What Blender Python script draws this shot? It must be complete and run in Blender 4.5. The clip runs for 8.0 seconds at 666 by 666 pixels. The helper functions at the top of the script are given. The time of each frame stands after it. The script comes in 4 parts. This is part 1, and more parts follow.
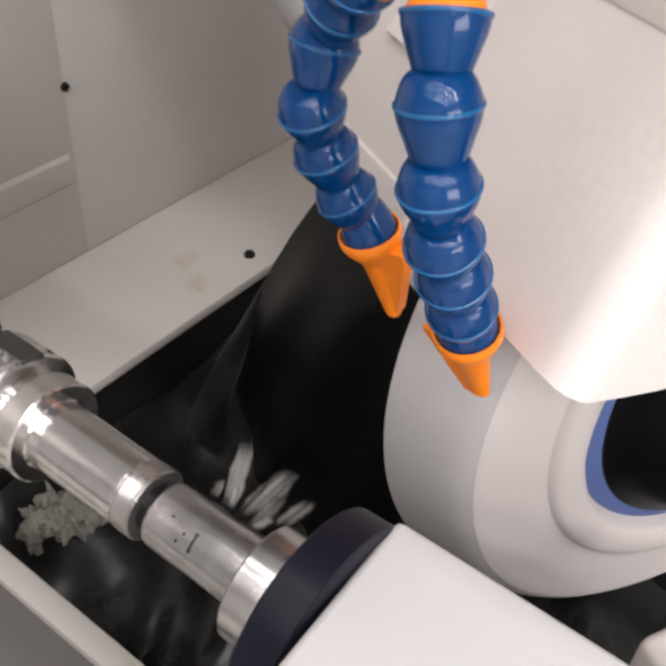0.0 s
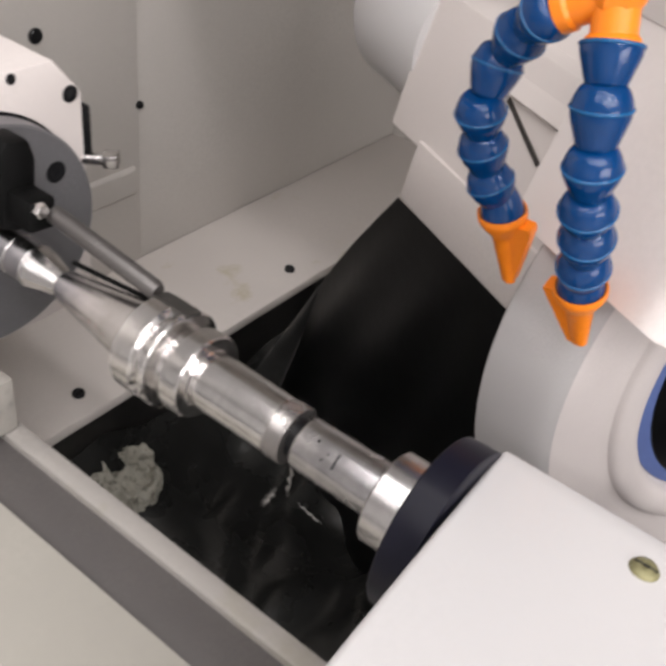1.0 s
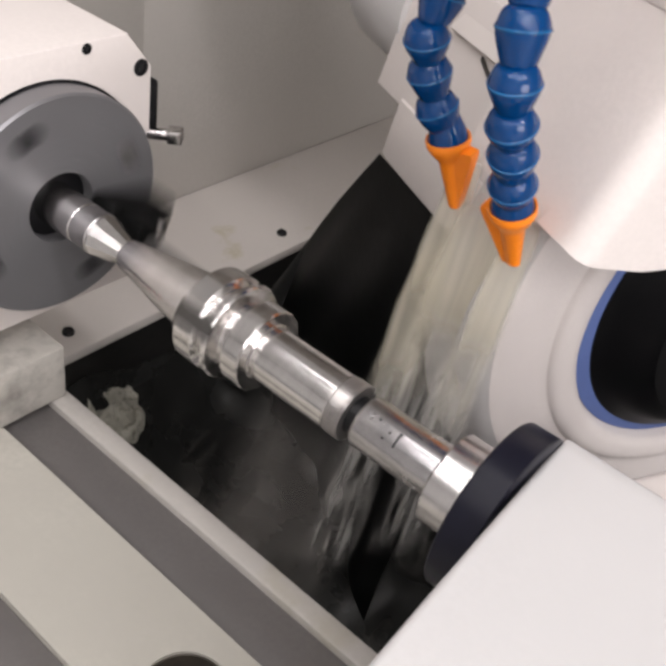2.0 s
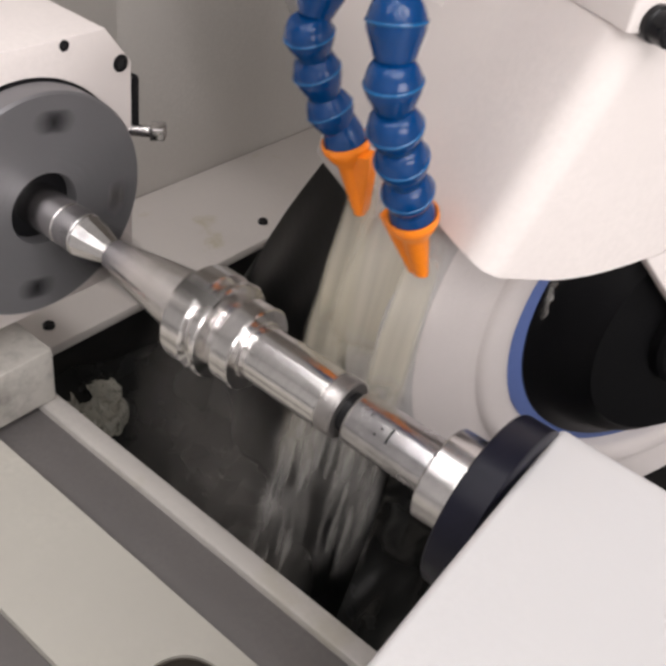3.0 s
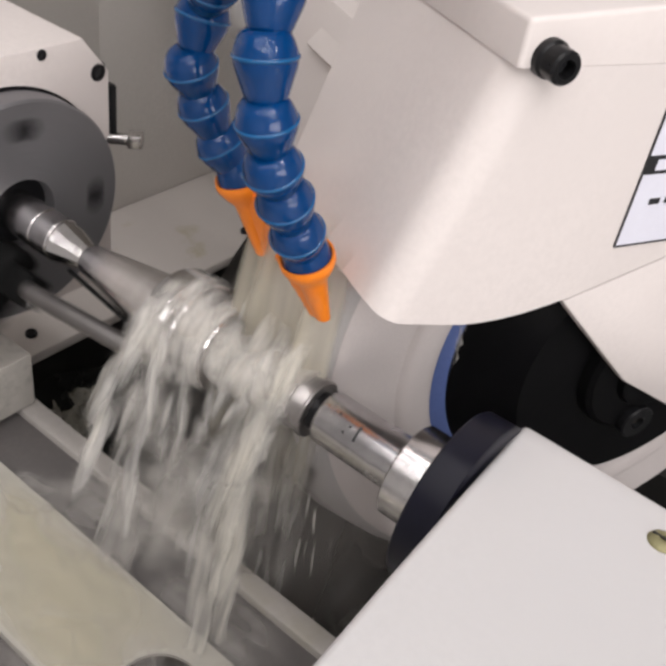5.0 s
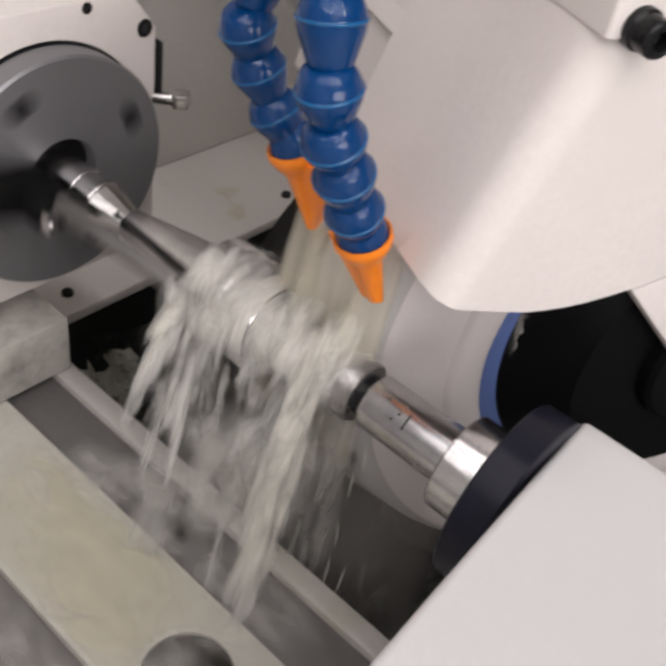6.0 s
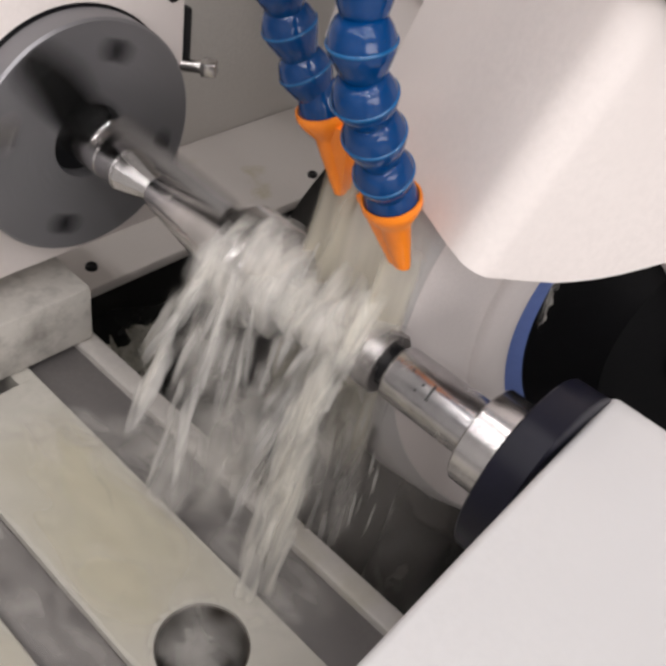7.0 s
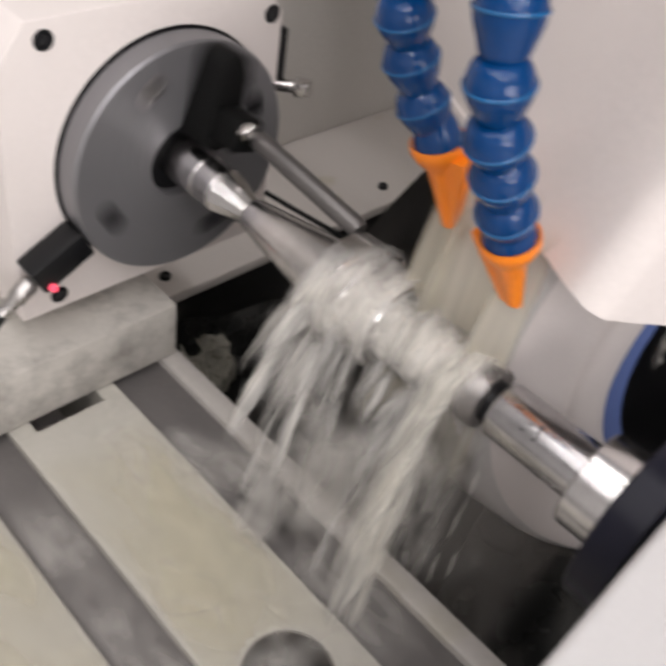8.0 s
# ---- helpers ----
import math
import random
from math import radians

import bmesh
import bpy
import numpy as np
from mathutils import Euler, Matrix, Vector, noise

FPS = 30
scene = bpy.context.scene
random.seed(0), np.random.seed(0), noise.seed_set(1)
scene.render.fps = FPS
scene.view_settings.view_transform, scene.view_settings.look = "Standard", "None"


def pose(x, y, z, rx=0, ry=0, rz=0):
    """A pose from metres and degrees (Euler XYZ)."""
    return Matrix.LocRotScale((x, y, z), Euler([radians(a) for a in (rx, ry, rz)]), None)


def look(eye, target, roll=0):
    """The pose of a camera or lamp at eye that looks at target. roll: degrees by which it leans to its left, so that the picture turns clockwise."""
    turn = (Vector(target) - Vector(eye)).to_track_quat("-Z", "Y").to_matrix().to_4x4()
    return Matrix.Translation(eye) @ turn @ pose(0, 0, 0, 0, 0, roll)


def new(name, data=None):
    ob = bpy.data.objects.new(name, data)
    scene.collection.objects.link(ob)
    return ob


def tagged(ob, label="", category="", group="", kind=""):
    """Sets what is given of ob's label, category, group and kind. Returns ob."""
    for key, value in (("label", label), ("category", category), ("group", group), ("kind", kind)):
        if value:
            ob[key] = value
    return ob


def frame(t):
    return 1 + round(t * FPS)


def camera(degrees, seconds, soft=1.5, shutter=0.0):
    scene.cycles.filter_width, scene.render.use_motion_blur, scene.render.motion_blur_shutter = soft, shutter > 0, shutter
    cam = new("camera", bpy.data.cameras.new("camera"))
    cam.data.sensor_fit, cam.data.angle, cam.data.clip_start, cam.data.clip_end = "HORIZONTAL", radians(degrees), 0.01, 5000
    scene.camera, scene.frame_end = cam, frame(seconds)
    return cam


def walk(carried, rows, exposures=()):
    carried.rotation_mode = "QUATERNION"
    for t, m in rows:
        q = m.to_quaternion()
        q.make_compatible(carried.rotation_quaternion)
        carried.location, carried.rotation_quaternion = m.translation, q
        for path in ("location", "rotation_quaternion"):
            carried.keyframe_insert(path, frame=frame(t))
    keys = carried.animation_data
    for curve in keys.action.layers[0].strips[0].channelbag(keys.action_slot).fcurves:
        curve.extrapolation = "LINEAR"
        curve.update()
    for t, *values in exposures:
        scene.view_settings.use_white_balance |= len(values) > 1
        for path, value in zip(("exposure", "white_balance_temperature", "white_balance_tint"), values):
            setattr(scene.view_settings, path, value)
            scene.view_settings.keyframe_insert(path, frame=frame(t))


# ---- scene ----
# World: z = 0 is the spindle axis of the cylindrical grinder, x runs along that axis
# from the workhead to the tailstock, y points to the back of the machine.

# ---------------------------------------------------------------- camera
cam = camera(41.26, 8.0, soft=3.5, shutter=0.5)
PATH = [  # seconds, eye x y z, yaw, pitch, roll
    (0, 0.4256, -0.1918, 0.3788, 34.58, -40.45, 4.12),
    (0.5, 0.4401, -0.2554, 0.4073, 32.81, -38.28, 6.36),
    (1, 0.4225, -0.3394, 0.4060, 32.79, -37.61, 8.46),
    (1.5, 0.4487, -0.3859, 0.4095, 33.49, -36.14, 10.73),
    (1.7, 0.4767, -0.3805, 0.4025, 33.47, -36.92, 11.57),
    (2.8, 0.5267, -0.3598, 0.3879, 34.01, -38.15, 9.71),
    (3, 0.5286, -0.3592, 0.3892, 33.48, -38.12, 9.72),
    (3.5, 0.5428, -0.3647, 0.4039, 32.94, -36.37, 10.16),
    (4, 0.5465, -0.3657, 0.3994, 33.14, -36.91, 10.27),
    (4.5, 0.5490, -0.3639, 0.3992, 33.00, -37.28, 10.11),
    (4.7, 0.5497, -0.3670, 0.3973, 32.91, -37.02, 9.86),
    (5.8, 0.5287, -0.3461, 0.3846, 33.46, -39.23, 10.75),
    (6, 0.5211, -0.3477, 0.3829, 34.74, -39.97, 10.97),
    (6.5, 0.5151, -0.3523, 0.3700, 36.65, -40.58, 11.79),
    (7, 0.5225, -0.3481, 0.3667, 36.39, -40.89, 11.31),
    (7.5, 0.5197, -0.3425, 0.3701, 35.84, -41.02, 11.12),
    (8, 0.4844, -0.3607, 0.3712, 40.24, -41.41, 10.34),
]


def camera_pose(x, y, z, yaw, pitch, roll):
    cy, sy, cp, sp = (math.cos(radians(yaw)), math.sin(radians(yaw)), math.cos(radians(pitch)), math.sin(radians(pitch)))
    return look((x, y, z), (x - sy * cp, y + cy * cp, z + sp), roll)


EXPOSURES = [(0.0, 0.30), (0.5, 0.16), (1.0, 0.26), (1.5, 0.22), (3.0, 0.10), (3.5, -0.03), (4.5, -0.07), (6.0, -0.17), (6.5, -0.07), (7.5, -0.09), (8.0, -0.03)]
walk(cam, [(t, camera_pose(*row)) for t, *row in PATH], EXPOSURES)

# ---------------------------------------------------------------- light
world = bpy.data.worlds.new("workshop_air")
scene.world = world
world.use_nodes = True
world.node_tree.nodes["Background"].inputs[0].default_value = (0.9, 0.95, 1.0, 1)
world.node_tree.nodes["Background"].inputs[1].default_value = 0.25
scene.view_settings.exposure = 0.0


def area_lamp(x, y, z, sx, sy, watts, target):
    lamp = bpy.data.lights.new("area_lamp", "AREA")
    lamp.shape, lamp.size, lamp.size_y, lamp.energy = "RECTANGLE", sx, sy, watts
    lamp.color = (1.0, 0.962, 0.965)
    ob = new("area_lamp", lamp)
    ob.matrix_world = look((x, y, z), target)
    return ob


# rows of tubes under the hall's ceiling
for lx, watts in ((3.0, 14), (1.5, 14), (-0.1, 8)):
    for ly in (-0.4, -1.2, -2.0, -2.8):
        area_lamp(lx, ly, 2.35, 1.4, 0.12, watts, (lx, ly, 0.0))
# added side light at the east wall; brightens the surfaces that face it
area_lamp(4.97, -1.8, 0.9, 3.2, 1.6, 95, (0.0, -1.8, 0.9))


# ---------------------------------------------------------------- materials
def material(name, color, rough=0.5, metal=0.0, vary=0.08, scale=9.0, fine=140.0, bump=0.05, stain=None, stain_amount=0.0,
             stain_scale=5.0, spread=0.08, stretch=(1, 1, 1), coat=0.0, spec=0.5):
    """A painted, cast or turned surface: base colour with broad and fine variation, optional stains, and relief."""
    m = bpy.data.materials.new(name)
    m.use_nodes = True
    nt = m.node_tree
    bsdf = nt.nodes["Principled BSDF"]
    bsdf.inputs["Metallic"].default_value = metal
    bsdf.inputs["Coat Weight"].default_value = coat
    bsdf.inputs["Specular IOR Level"].default_value = spec
    tex = nt.nodes.new("ShaderNodeTexCoord")
    mp = nt.nodes.new("ShaderNodeMapping")
    mp.inputs["Scale"].default_value = stretch
    nt.links.new(tex.outputs["Object"], mp.inputs["Vector"])

    def noise_node(s, detail=4.0, roughness=0.6):
        n = nt.nodes.new("ShaderNodeTexNoise")
        n.inputs["Scale"].default_value, n.inputs["Detail"].default_value, n.inputs["Roughness"].default_value = s, detail, roughness
        nt.links.new(mp.outputs["Vector"], n.inputs["Vector"])
        return n.outputs["Fac"]

    def mix(fac, a, b):
        x = nt.nodes.new("ShaderNodeMix")
        x.data_type = "RGBA"
        nt.links.new(fac, x.inputs["Factor"])
        for socket, value in ((x.inputs[6], a), (x.inputs[7], b)):
            if isinstance(value, tuple):
                socket.default_value = (*value, 1)
            else:
                nt.links.new(value, socket)
        return x.outputs[2]

    def ramp(value, lo, hi):
        r = nt.nodes.new("ShaderNodeMapRange")
        r.inputs["From Min"].default_value, r.inputs["From Max"].default_value = lo, hi
        nt.links.new(value, r.inputs["Value"])
        return r.outputs[0]

    broad, grain = noise_node(scale), noise_node(fine, 3.0)
    dark = tuple(c * (1 - vary) for c in color)
    light = tuple(min(1.0, c * (1 + vary)) for c in color)
    col = mix(ramp(broad, 0.3, 0.7), dark, light)
    col = mix(ramp(grain, 0.35, 0.65), col, tuple(c * (1 - vary * 0.5) for c in color)) if vary else col
    if stain:
        mask = ramp(noise_node(stain_scale, 6.0, 0.65), 1 - stain_amount, 1 - stain_amount + spread)
        col = mix(mask, col, stain)
    nt.links.new(col, bsdf.inputs["Base Color"])
    rr = nt.nodes.new("ShaderNodeMapRange")
    rr.inputs["To Min"].default_value, rr.inputs["To Max"].default_value = max(0.02, rough - 0.08), min(1, rough + 0.08)
    nt.links.new(broad, rr.inputs["Value"])
    nt.links.new(rr.outputs[0], bsdf.inputs["Roughness"])
    if bump:
        bp = nt.nodes.new("ShaderNodeBump")
        bp.inputs["Strength"].default_value, bp.inputs["Distance"].default_value = bump, 0.001
        nt.links.new(grain, bp.inputs["Height"])
        nt.links.new(bp.outputs["Normal"], bsdf.inputs["Normal"])
    return m


def water_material(name, tint, most, streak, least, edge=1.2):
    """Milky coolant: clear water with white froth in streaks along its fall, thinning out towards the edges of each piece."""
    m = bpy.data.materials.new(name)
    m.use_nodes = True
    nt = m.node_tree
    bsdf = nt.nodes["Principled BSDF"]
    bsdf.inputs["Base Color"].default_value = (*tint, 1)
    bsdf.inputs["Roughness"].default_value = 0.6
    glow = nt.nodes.new("ShaderNodeBsdfTranslucent")
    glow.inputs["Color"].default_value = (*tint, 1)
    body_mix = nt.nodes.new("ShaderNodeMixShader")
    body_mix.inputs["Fac"].default_value = 0.55
    nt.links.new(bsdf.outputs[0], body_mix.inputs[1])
    nt.links.new(glow.outputs[0], body_mix.inputs[2])
    clear_node = nt.nodes.new("ShaderNodeBsdfTransparent")
    mixer = nt.nodes.new("ShaderNodeMixShader")
    tex, mp, n, r = (nt.nodes.new(k) for k in ("ShaderNodeTexCoord", "ShaderNodeMapping", "ShaderNodeTexNoise", "ShaderNodeMapRange"))
    mp.inputs["Scale"].default_value = streak
    n.inputs["Scale"].default_value, n.inputs["Detail"].default_value, n.inputs["Roughness"].default_value = 1.0, 2.0, 0.45
    info = nt.nodes.new("ShaderNodeObjectInfo")
    shift = nt.nodes.new("ShaderNodeVectorMath")
    shift.operation = "SCALE"
    shift.inputs[0].default_value = (31.0, 17.0, 53.0)
    nt.links.new(info.outputs["Random"], shift.inputs["Scale"])
    nt.links.new(shift.outputs[0], mp.inputs["Location"])
    r.inputs["From Min"].default_value, r.inputs["From Max"].default_value = 0.33, 0.70
    r.inputs["To Min"].default_value, r.inputs["To Max"].default_value = least * most, most
    nt.links.new(tex.outputs["Object"], mp.inputs["Vector"])
    nt.links.new(mp.outputs["Vector"], n.inputs["Vector"])
    nt.links.new(n.outputs["Fac"], r.inputs["Value"])
    split = nt.nodes.new("ShaderNodeSeparateXYZ")
    nt.links.new(tex.outputs["UV"], split.inputs[0])

    def math_node(op, a, b):
        k = nt.nodes.new("ShaderNodeMath")
        k.operation = op
        for socket, value in zip(k.inputs, (a, b)):
            if isinstance(value, (int, float)):
                socket.default_value = value
            else:
                nt.links.new(value, socket)
        return k.outputs[0]

    def thin(value, steep):
        one = math_node("MULTIPLY", math_node("MULTIPLY", value, math_node("SUBTRACT", 1.0, value)), 4.0)
        one = math_node("MINIMUM", math_node("MAXIMUM", math_node("MULTIPLY", one, steep), 0.0), 1.0)
        return math_node("MULTIPLY", math_node("MULTIPLY", one, one), math_node("SUBTRACT", 3.0, math_node("MULTIPLY", one, 2.0)))

    fac = math_node("MULTIPLY", r.outputs[0], thin(split.outputs[1], 1.0))
    fac = math_node("MULTIPLY", fac, thin(split.outputs[0], edge))
    nt.links.new(fac, mixer.inputs["Fac"])
    nt.links.new(clear_node.outputs[0], mixer.inputs[1])
    nt.links.new(body_mix.outputs[0], mixer.inputs[2])
    nt.links.new(mixer.outputs[0], nt.nodes["Material Output"].inputs["Surface"])
    return m


CREAM = material("cream_machine_paint", (0.69, 0.635, 0.61), 0.64, spec=0.14, vary=0.05, scale=4, fine=220, bump=0.04)
WHITE = material("white_machine_paint", (0.625, 0.612, 0.612), 0.36, vary=0.03, scale=5, fine=240, bump=0.03)
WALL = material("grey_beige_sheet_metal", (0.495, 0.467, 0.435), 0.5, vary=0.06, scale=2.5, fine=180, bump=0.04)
LEDGE = material("cream_ledge_paint", (0.66, 0.615, 0.58), 0.42, vary=0.05, scale=4, fine=160, bump=0.05,
                 stain=(0.46, 0.41, 0.24), stain_amount=0.39, stain_scale=7, spread=0.16)
TABLE = material("cream_table_paint_wet", (0.425, 0.405, 0.362), 0.30, vary=0.09, scale=7, fine=160, bump=0.03)
GROUND = material("grey_ground_iron", (0.145, 0.135, 0.131), 0.38, metal=0.2, vary=0.12, scale=7, fine=260, bump=0.05)
FACE = material("grey_faceplate_steel", (0.225, 0.22, 0.23), 0.40, metal=0.55, vary=0.10, scale=12, fine=300, bump=0.04)
STEEL = material("ground_bright_steel", (0.72, 0.70, 0.69), 0.17, metal=1.0, vary=0.16, scale=30, fine=900, bump=0.03, stretch=(6, 1, 1))
TURNED = material("turned_steel", (0.59, 0.57, 0.565), 0.23, metal=1.0, vary=0.20, scale=25, fine=700, bump=0.04, stretch=(3, 1, 1))
QUILL = material("grey_quill_steel", (0.54, 0.525, 0.53), 0.25, metal=1.0, vary=0.22, scale=40, fine=600, bump=0.05, stretch=(2, 1, 1))
DULL = material("dull_steel", (0.42, 0.40, 0.39), 0.28, metal=0.9, vary=0.15, scale=30, fine=500, bump=0.1)
BLACK = material("black_oxide_steel", (0.009, 0.009, 0.010), 0.30, spec=0.24, vary=0.2, scale=18, fine=300, bump=0.05)
ARM = material("black_driver_casting", (0.004, 0.004, 0.004), 0.6, spec=0.12, vary=0.2, scale=18, fine=300, bump=0.05)
PIN = material("dark_pin_steel", (0.17, 0.16, 0.155), 0.42, metal=0.8, vary=0.2, scale=30, fine=500, bump=0.1)
RUBBER = material("black_ring_plastic", (0.007, 0.007, 0.014), 0.34, spec=0.20, vary=0.15, scale=20, fine=300, bump=0.04)
SHEET = material("wet_black_plastic_sheet", (0.012, 0.012, 0.012), 0.42, spec=0.32, vary=0.3, scale=5, fine=60, bump=0.35)
# near-black of the sump, reused where shade is put into the colour
PIT = material("sump_and_shade_black", (0.018, 0.017, 0.016), 0.35, vary=0.4, scale=6, fine=70, bump=0.3)
STONE = material("white_alumina_abrasive", (0.57, 0.525, 0.51), 0.85, vary=0.05, scale=12, fine=600, bump=0.25, spec=0.2)
# greyer than STONE: used grit plus the cone's shade put into the colour
GRIT = material("used_abrasive_with_shade", (0.43, 0.415, 0.412), 0.85, vary=0.06, scale=10, fine=600, bump=0.25, spec=0.2)
HUB = material("deep_black_hub", (0.003, 0.003, 0.0035), 0.42, spec=0.11, vary=0.3, scale=14, fine=200, bump=0.08)
BLOTTER = material("blue_paper_blotter", (0.085, 0.13, 0.32), 0.7, vary=0.12, scale=20, fine=300, bump=0.05)
BLUE = material("blue_hose_plastic", (0.0005, 0.038, 0.150), 0.09, vary=0.10, scale=25, fine=260, bump=0.13, spec=0.38)
# rims in a lighter blue than the hose segments
BLUE_RIM = material("lighter_blue_plastic", (0.006, 0.092, 0.25), 0.22, vary=0.2, scale=60, fine=200, bump=0.02)
ORANGE = material("orange_nozzle_plastic", (0.90, 0.235, 0.012), 0.34, vary=0.05, scale=25, fine=200, bump=0.02)
BLOCK = material("stained_block_paint", (0.50, 0.475, 0.435), 0.45, vary=0.10, scale=12, fine=160, bump=0.06, stain=(0.21, 0.195, 0.175), stain_amount=0.50, stain_scale=14, spread=0.22)
BRASS = material("stained_brass", (0.27, 0.25, 0.13), 0.55, metal=0.45, vary=0.25, scale=60, fine=400, bump=0.1)
PAPER = material("white_label_film", (0.72, 0.72, 0.80), 0.4, vary=0.02, scale=10, fine=200, bump=0.0)
INK = material("black_label_ink", (0.012, 0.012, 0.014), 0.4, vary=0.1, scale=10, fine=200, bump=0.0)
FOAM = material("grey_white_foam", (0.35, 0.335, 0.285), 0.85, vary=0.25, scale=28, fine=300, bump=0.5, stain=(0.085, 0.08, 0.06), stain_amount=0.46, stain_scale=70, spread=0.14)
LINER = material("glossy_black_liner", (0.018, 0.018, 0.017), 0.27, vary=0.3, scale=6, fine=60, bump=0.25)
# paler black: the fold's sheen is put into its base colour
FOLD = material("black_plastic_with_sheen", (0.034, 0.034, 0.033), 0.5, vary=0.3, scale=14, fine=90, bump=0.3)
RUST = material("brown_oily_bore", (0.060, 0.050, 0.040), 0.35, vary=0.5, scale=30, fine=200, bump=0.2)
RAIL = material("cream_rail_paint", (0.42, 0.395, 0.37), 0.40, vary=0.07, scale=6, fine=160, bump=0.05, stain=(0.36, 0.335, 0.28), stain_amount=0.42, stain_scale=9, spread=0.15)
NOTCH = material("slot_shade_steel", (0.10, 0.095, 0.09), 0.45, metal=0.8, vary=0.2, scale=40, fine=500, bump=0.1)
HALL = material("workshop_wall_paint", (0.84, 0.83, 0.82), 0.8, vary=0.05, scale=1.5, fine=30, bump=0.05)
CONCRETE = material("workshop_concrete", (0.36, 0.355, 0.345), 0.6, vary=0.15, scale=2, fine=40, bump=0.1)
LASER = bpy.data.materials.new("red_sensor_light")
LASER.use_nodes = True
LASER.node_tree.nodes["Principled BSDF"].inputs["Base Color"].default_value = (0.8, 0.05, 0.08, 1)
LASER.node_tree.nodes["Principled BSDF"].inputs["Emission Color"].default_value = (1.0, 0.12, 0.2, 1)
LASER.node_tree.nodes["Principled BSDF"].inputs["Emission Strength"].default_value = 0.9
JET = water_material("yellowish_coolant_jet", (0.76, 0.715, 0.60), 0.80, (80, 80, 4), 0.66, 1.5)
SHEER = water_material("sheer_coolant_jet", (0.80, 0.755, 0.65), 0.46, (95, 95, 4), 0.35, 1.3)
VEIL = water_material("thin_coolant_veil", (0.90, 0.88, 0.85), 0.58, (150, 110, 13), 0.0)
MIST = water_material("coolant_mist", (0.84, 0.81, 0.765), 0.46, (42, 38, 14), 0.06)
HAZE = water_material("coolant_haze", (0.76, 0.72, 0.68), 0.30, (14, 14, 5), 0.40, 0.9)
SPRAY = water_material("white_coolant_spray", (0.92, 0.90, 0.865), 0.74, (150, 120, 12), 0.25)
SHARD = water_material("crisp_coolant_splash", (0.92, 0.91, 0.89), 0.88, (260, 200, 9), 0.12, 2.6)
FROTH = water_material("white_coolant_froth", (0.90, 0.875, 0.83), 0.78, (120, 90, 22), 0.12)
SKIN = water_material("clinging_coolant_skin", (0.88, 0.86, 0.82), 0.80, (75, 30, 30), 0.10, 1.3)
COLUMN = water_material("falling_coolant_column", (0.92, 0.895, 0.835), 0.90, (190, 150, 6), 0.35)
WET = water_material("coolant_puddle", (0.76, 0.73, 0.69), 0.72, (20, 34, 1), 0.0)
FILM = water_material("coolant_film", (0.74, 0.70, 0.56), 0.74, (9, 16, 1), 0.25)


# ---------------------------------------------------------------- mesh helpers
ANCHOR = {}


def thing(name, anchor, label, category, group="", kind="", turn=0.0):
    """An Empty at the base of a thing; its parts are given in machine coordinates (turned with the wheelhead if turn is set)."""
    ob = new(name)
    ob.empty_display_size = 0.03
    ob.matrix_world = pose(0, 0, 0, 0, 0, turn) @ Matrix.Translation(anchor)
    ANCHOR[ob] = Vector(anchor)
    return tagged(ob, label, category, group, kind)


def part(name, bm, mat, parent, label="", smooth=35):
    if parent in ANCHOR:
        bm.transform(Matrix.Translation(-ANCHOR[parent]))
    elif parent is not None and parent.parent in ANCHOR:
        bm.transform(Matrix.Translation(-ANCHOR[parent.parent]))
    bmesh.ops.recalc_face_normals(bm, faces=bm.faces)
    me = bpy.data.meshes.new(name)
    bm.to_mesh(me)
    bm.free()
    me.materials.append(mat)
    me.polygons.foreach_set("use_smooth", [True] * len(me.polygons))
    me.set_sharp_from_angle(angle=radians(smooth))
    ob = new(name, me)
    ob.parent = parent
    return tagged(ob, label)


def bevelled(bm, width, segments=2, angle=30):
    if width:
        edges = [e for e in bm.edges if len(e.link_faces) == 2 and e.calc_face_angle(0) > radians(angle)]
        bmesh.ops.bevel(bm, geom=edges, offset=width, segments=segments, profile=0.5, affect="EDGES", clamp_overlap=True)
    return bm


def box(lo, hi, bevel=0.0, segments=2):
    bm = bmesh.new()
    bmesh.ops.create_cube(bm, size=1, matrix=Matrix.LocRotScale([(p + q) / 2 for p, q in zip(lo, hi)], None, [q - p for p, q in zip(lo, hi)]))
    return bevelled(bm, bevel, segments)


def lathe(profile, segments=64, matrix=None, closed=False):
    """Turns (axial, radius) points about the x axis; open ends are capped."""
    bm = bmesh.new()
    rings = []
    for x, r in profile:
        rings.append([bm.verts.new((x, r * math.cos(2 * math.pi * k / segments), r * math.sin(2 * math.pi * k / segments))) for k in range(segments)])
    pairs = list(zip(rings, rings[1:])) + ([(rings[-1], rings[0])] if closed else [])
    for p, q in pairs:
        for k in range(segments):
            j = (k + 1) % segments
            bm.faces.new((p[k], p[j], q[j], q[k]))
    if not closed:
        bm.faces.new(rings[0])
        bm.faces.new(rings[-1])
    if matrix:
        bm.transform(matrix)
    return bm


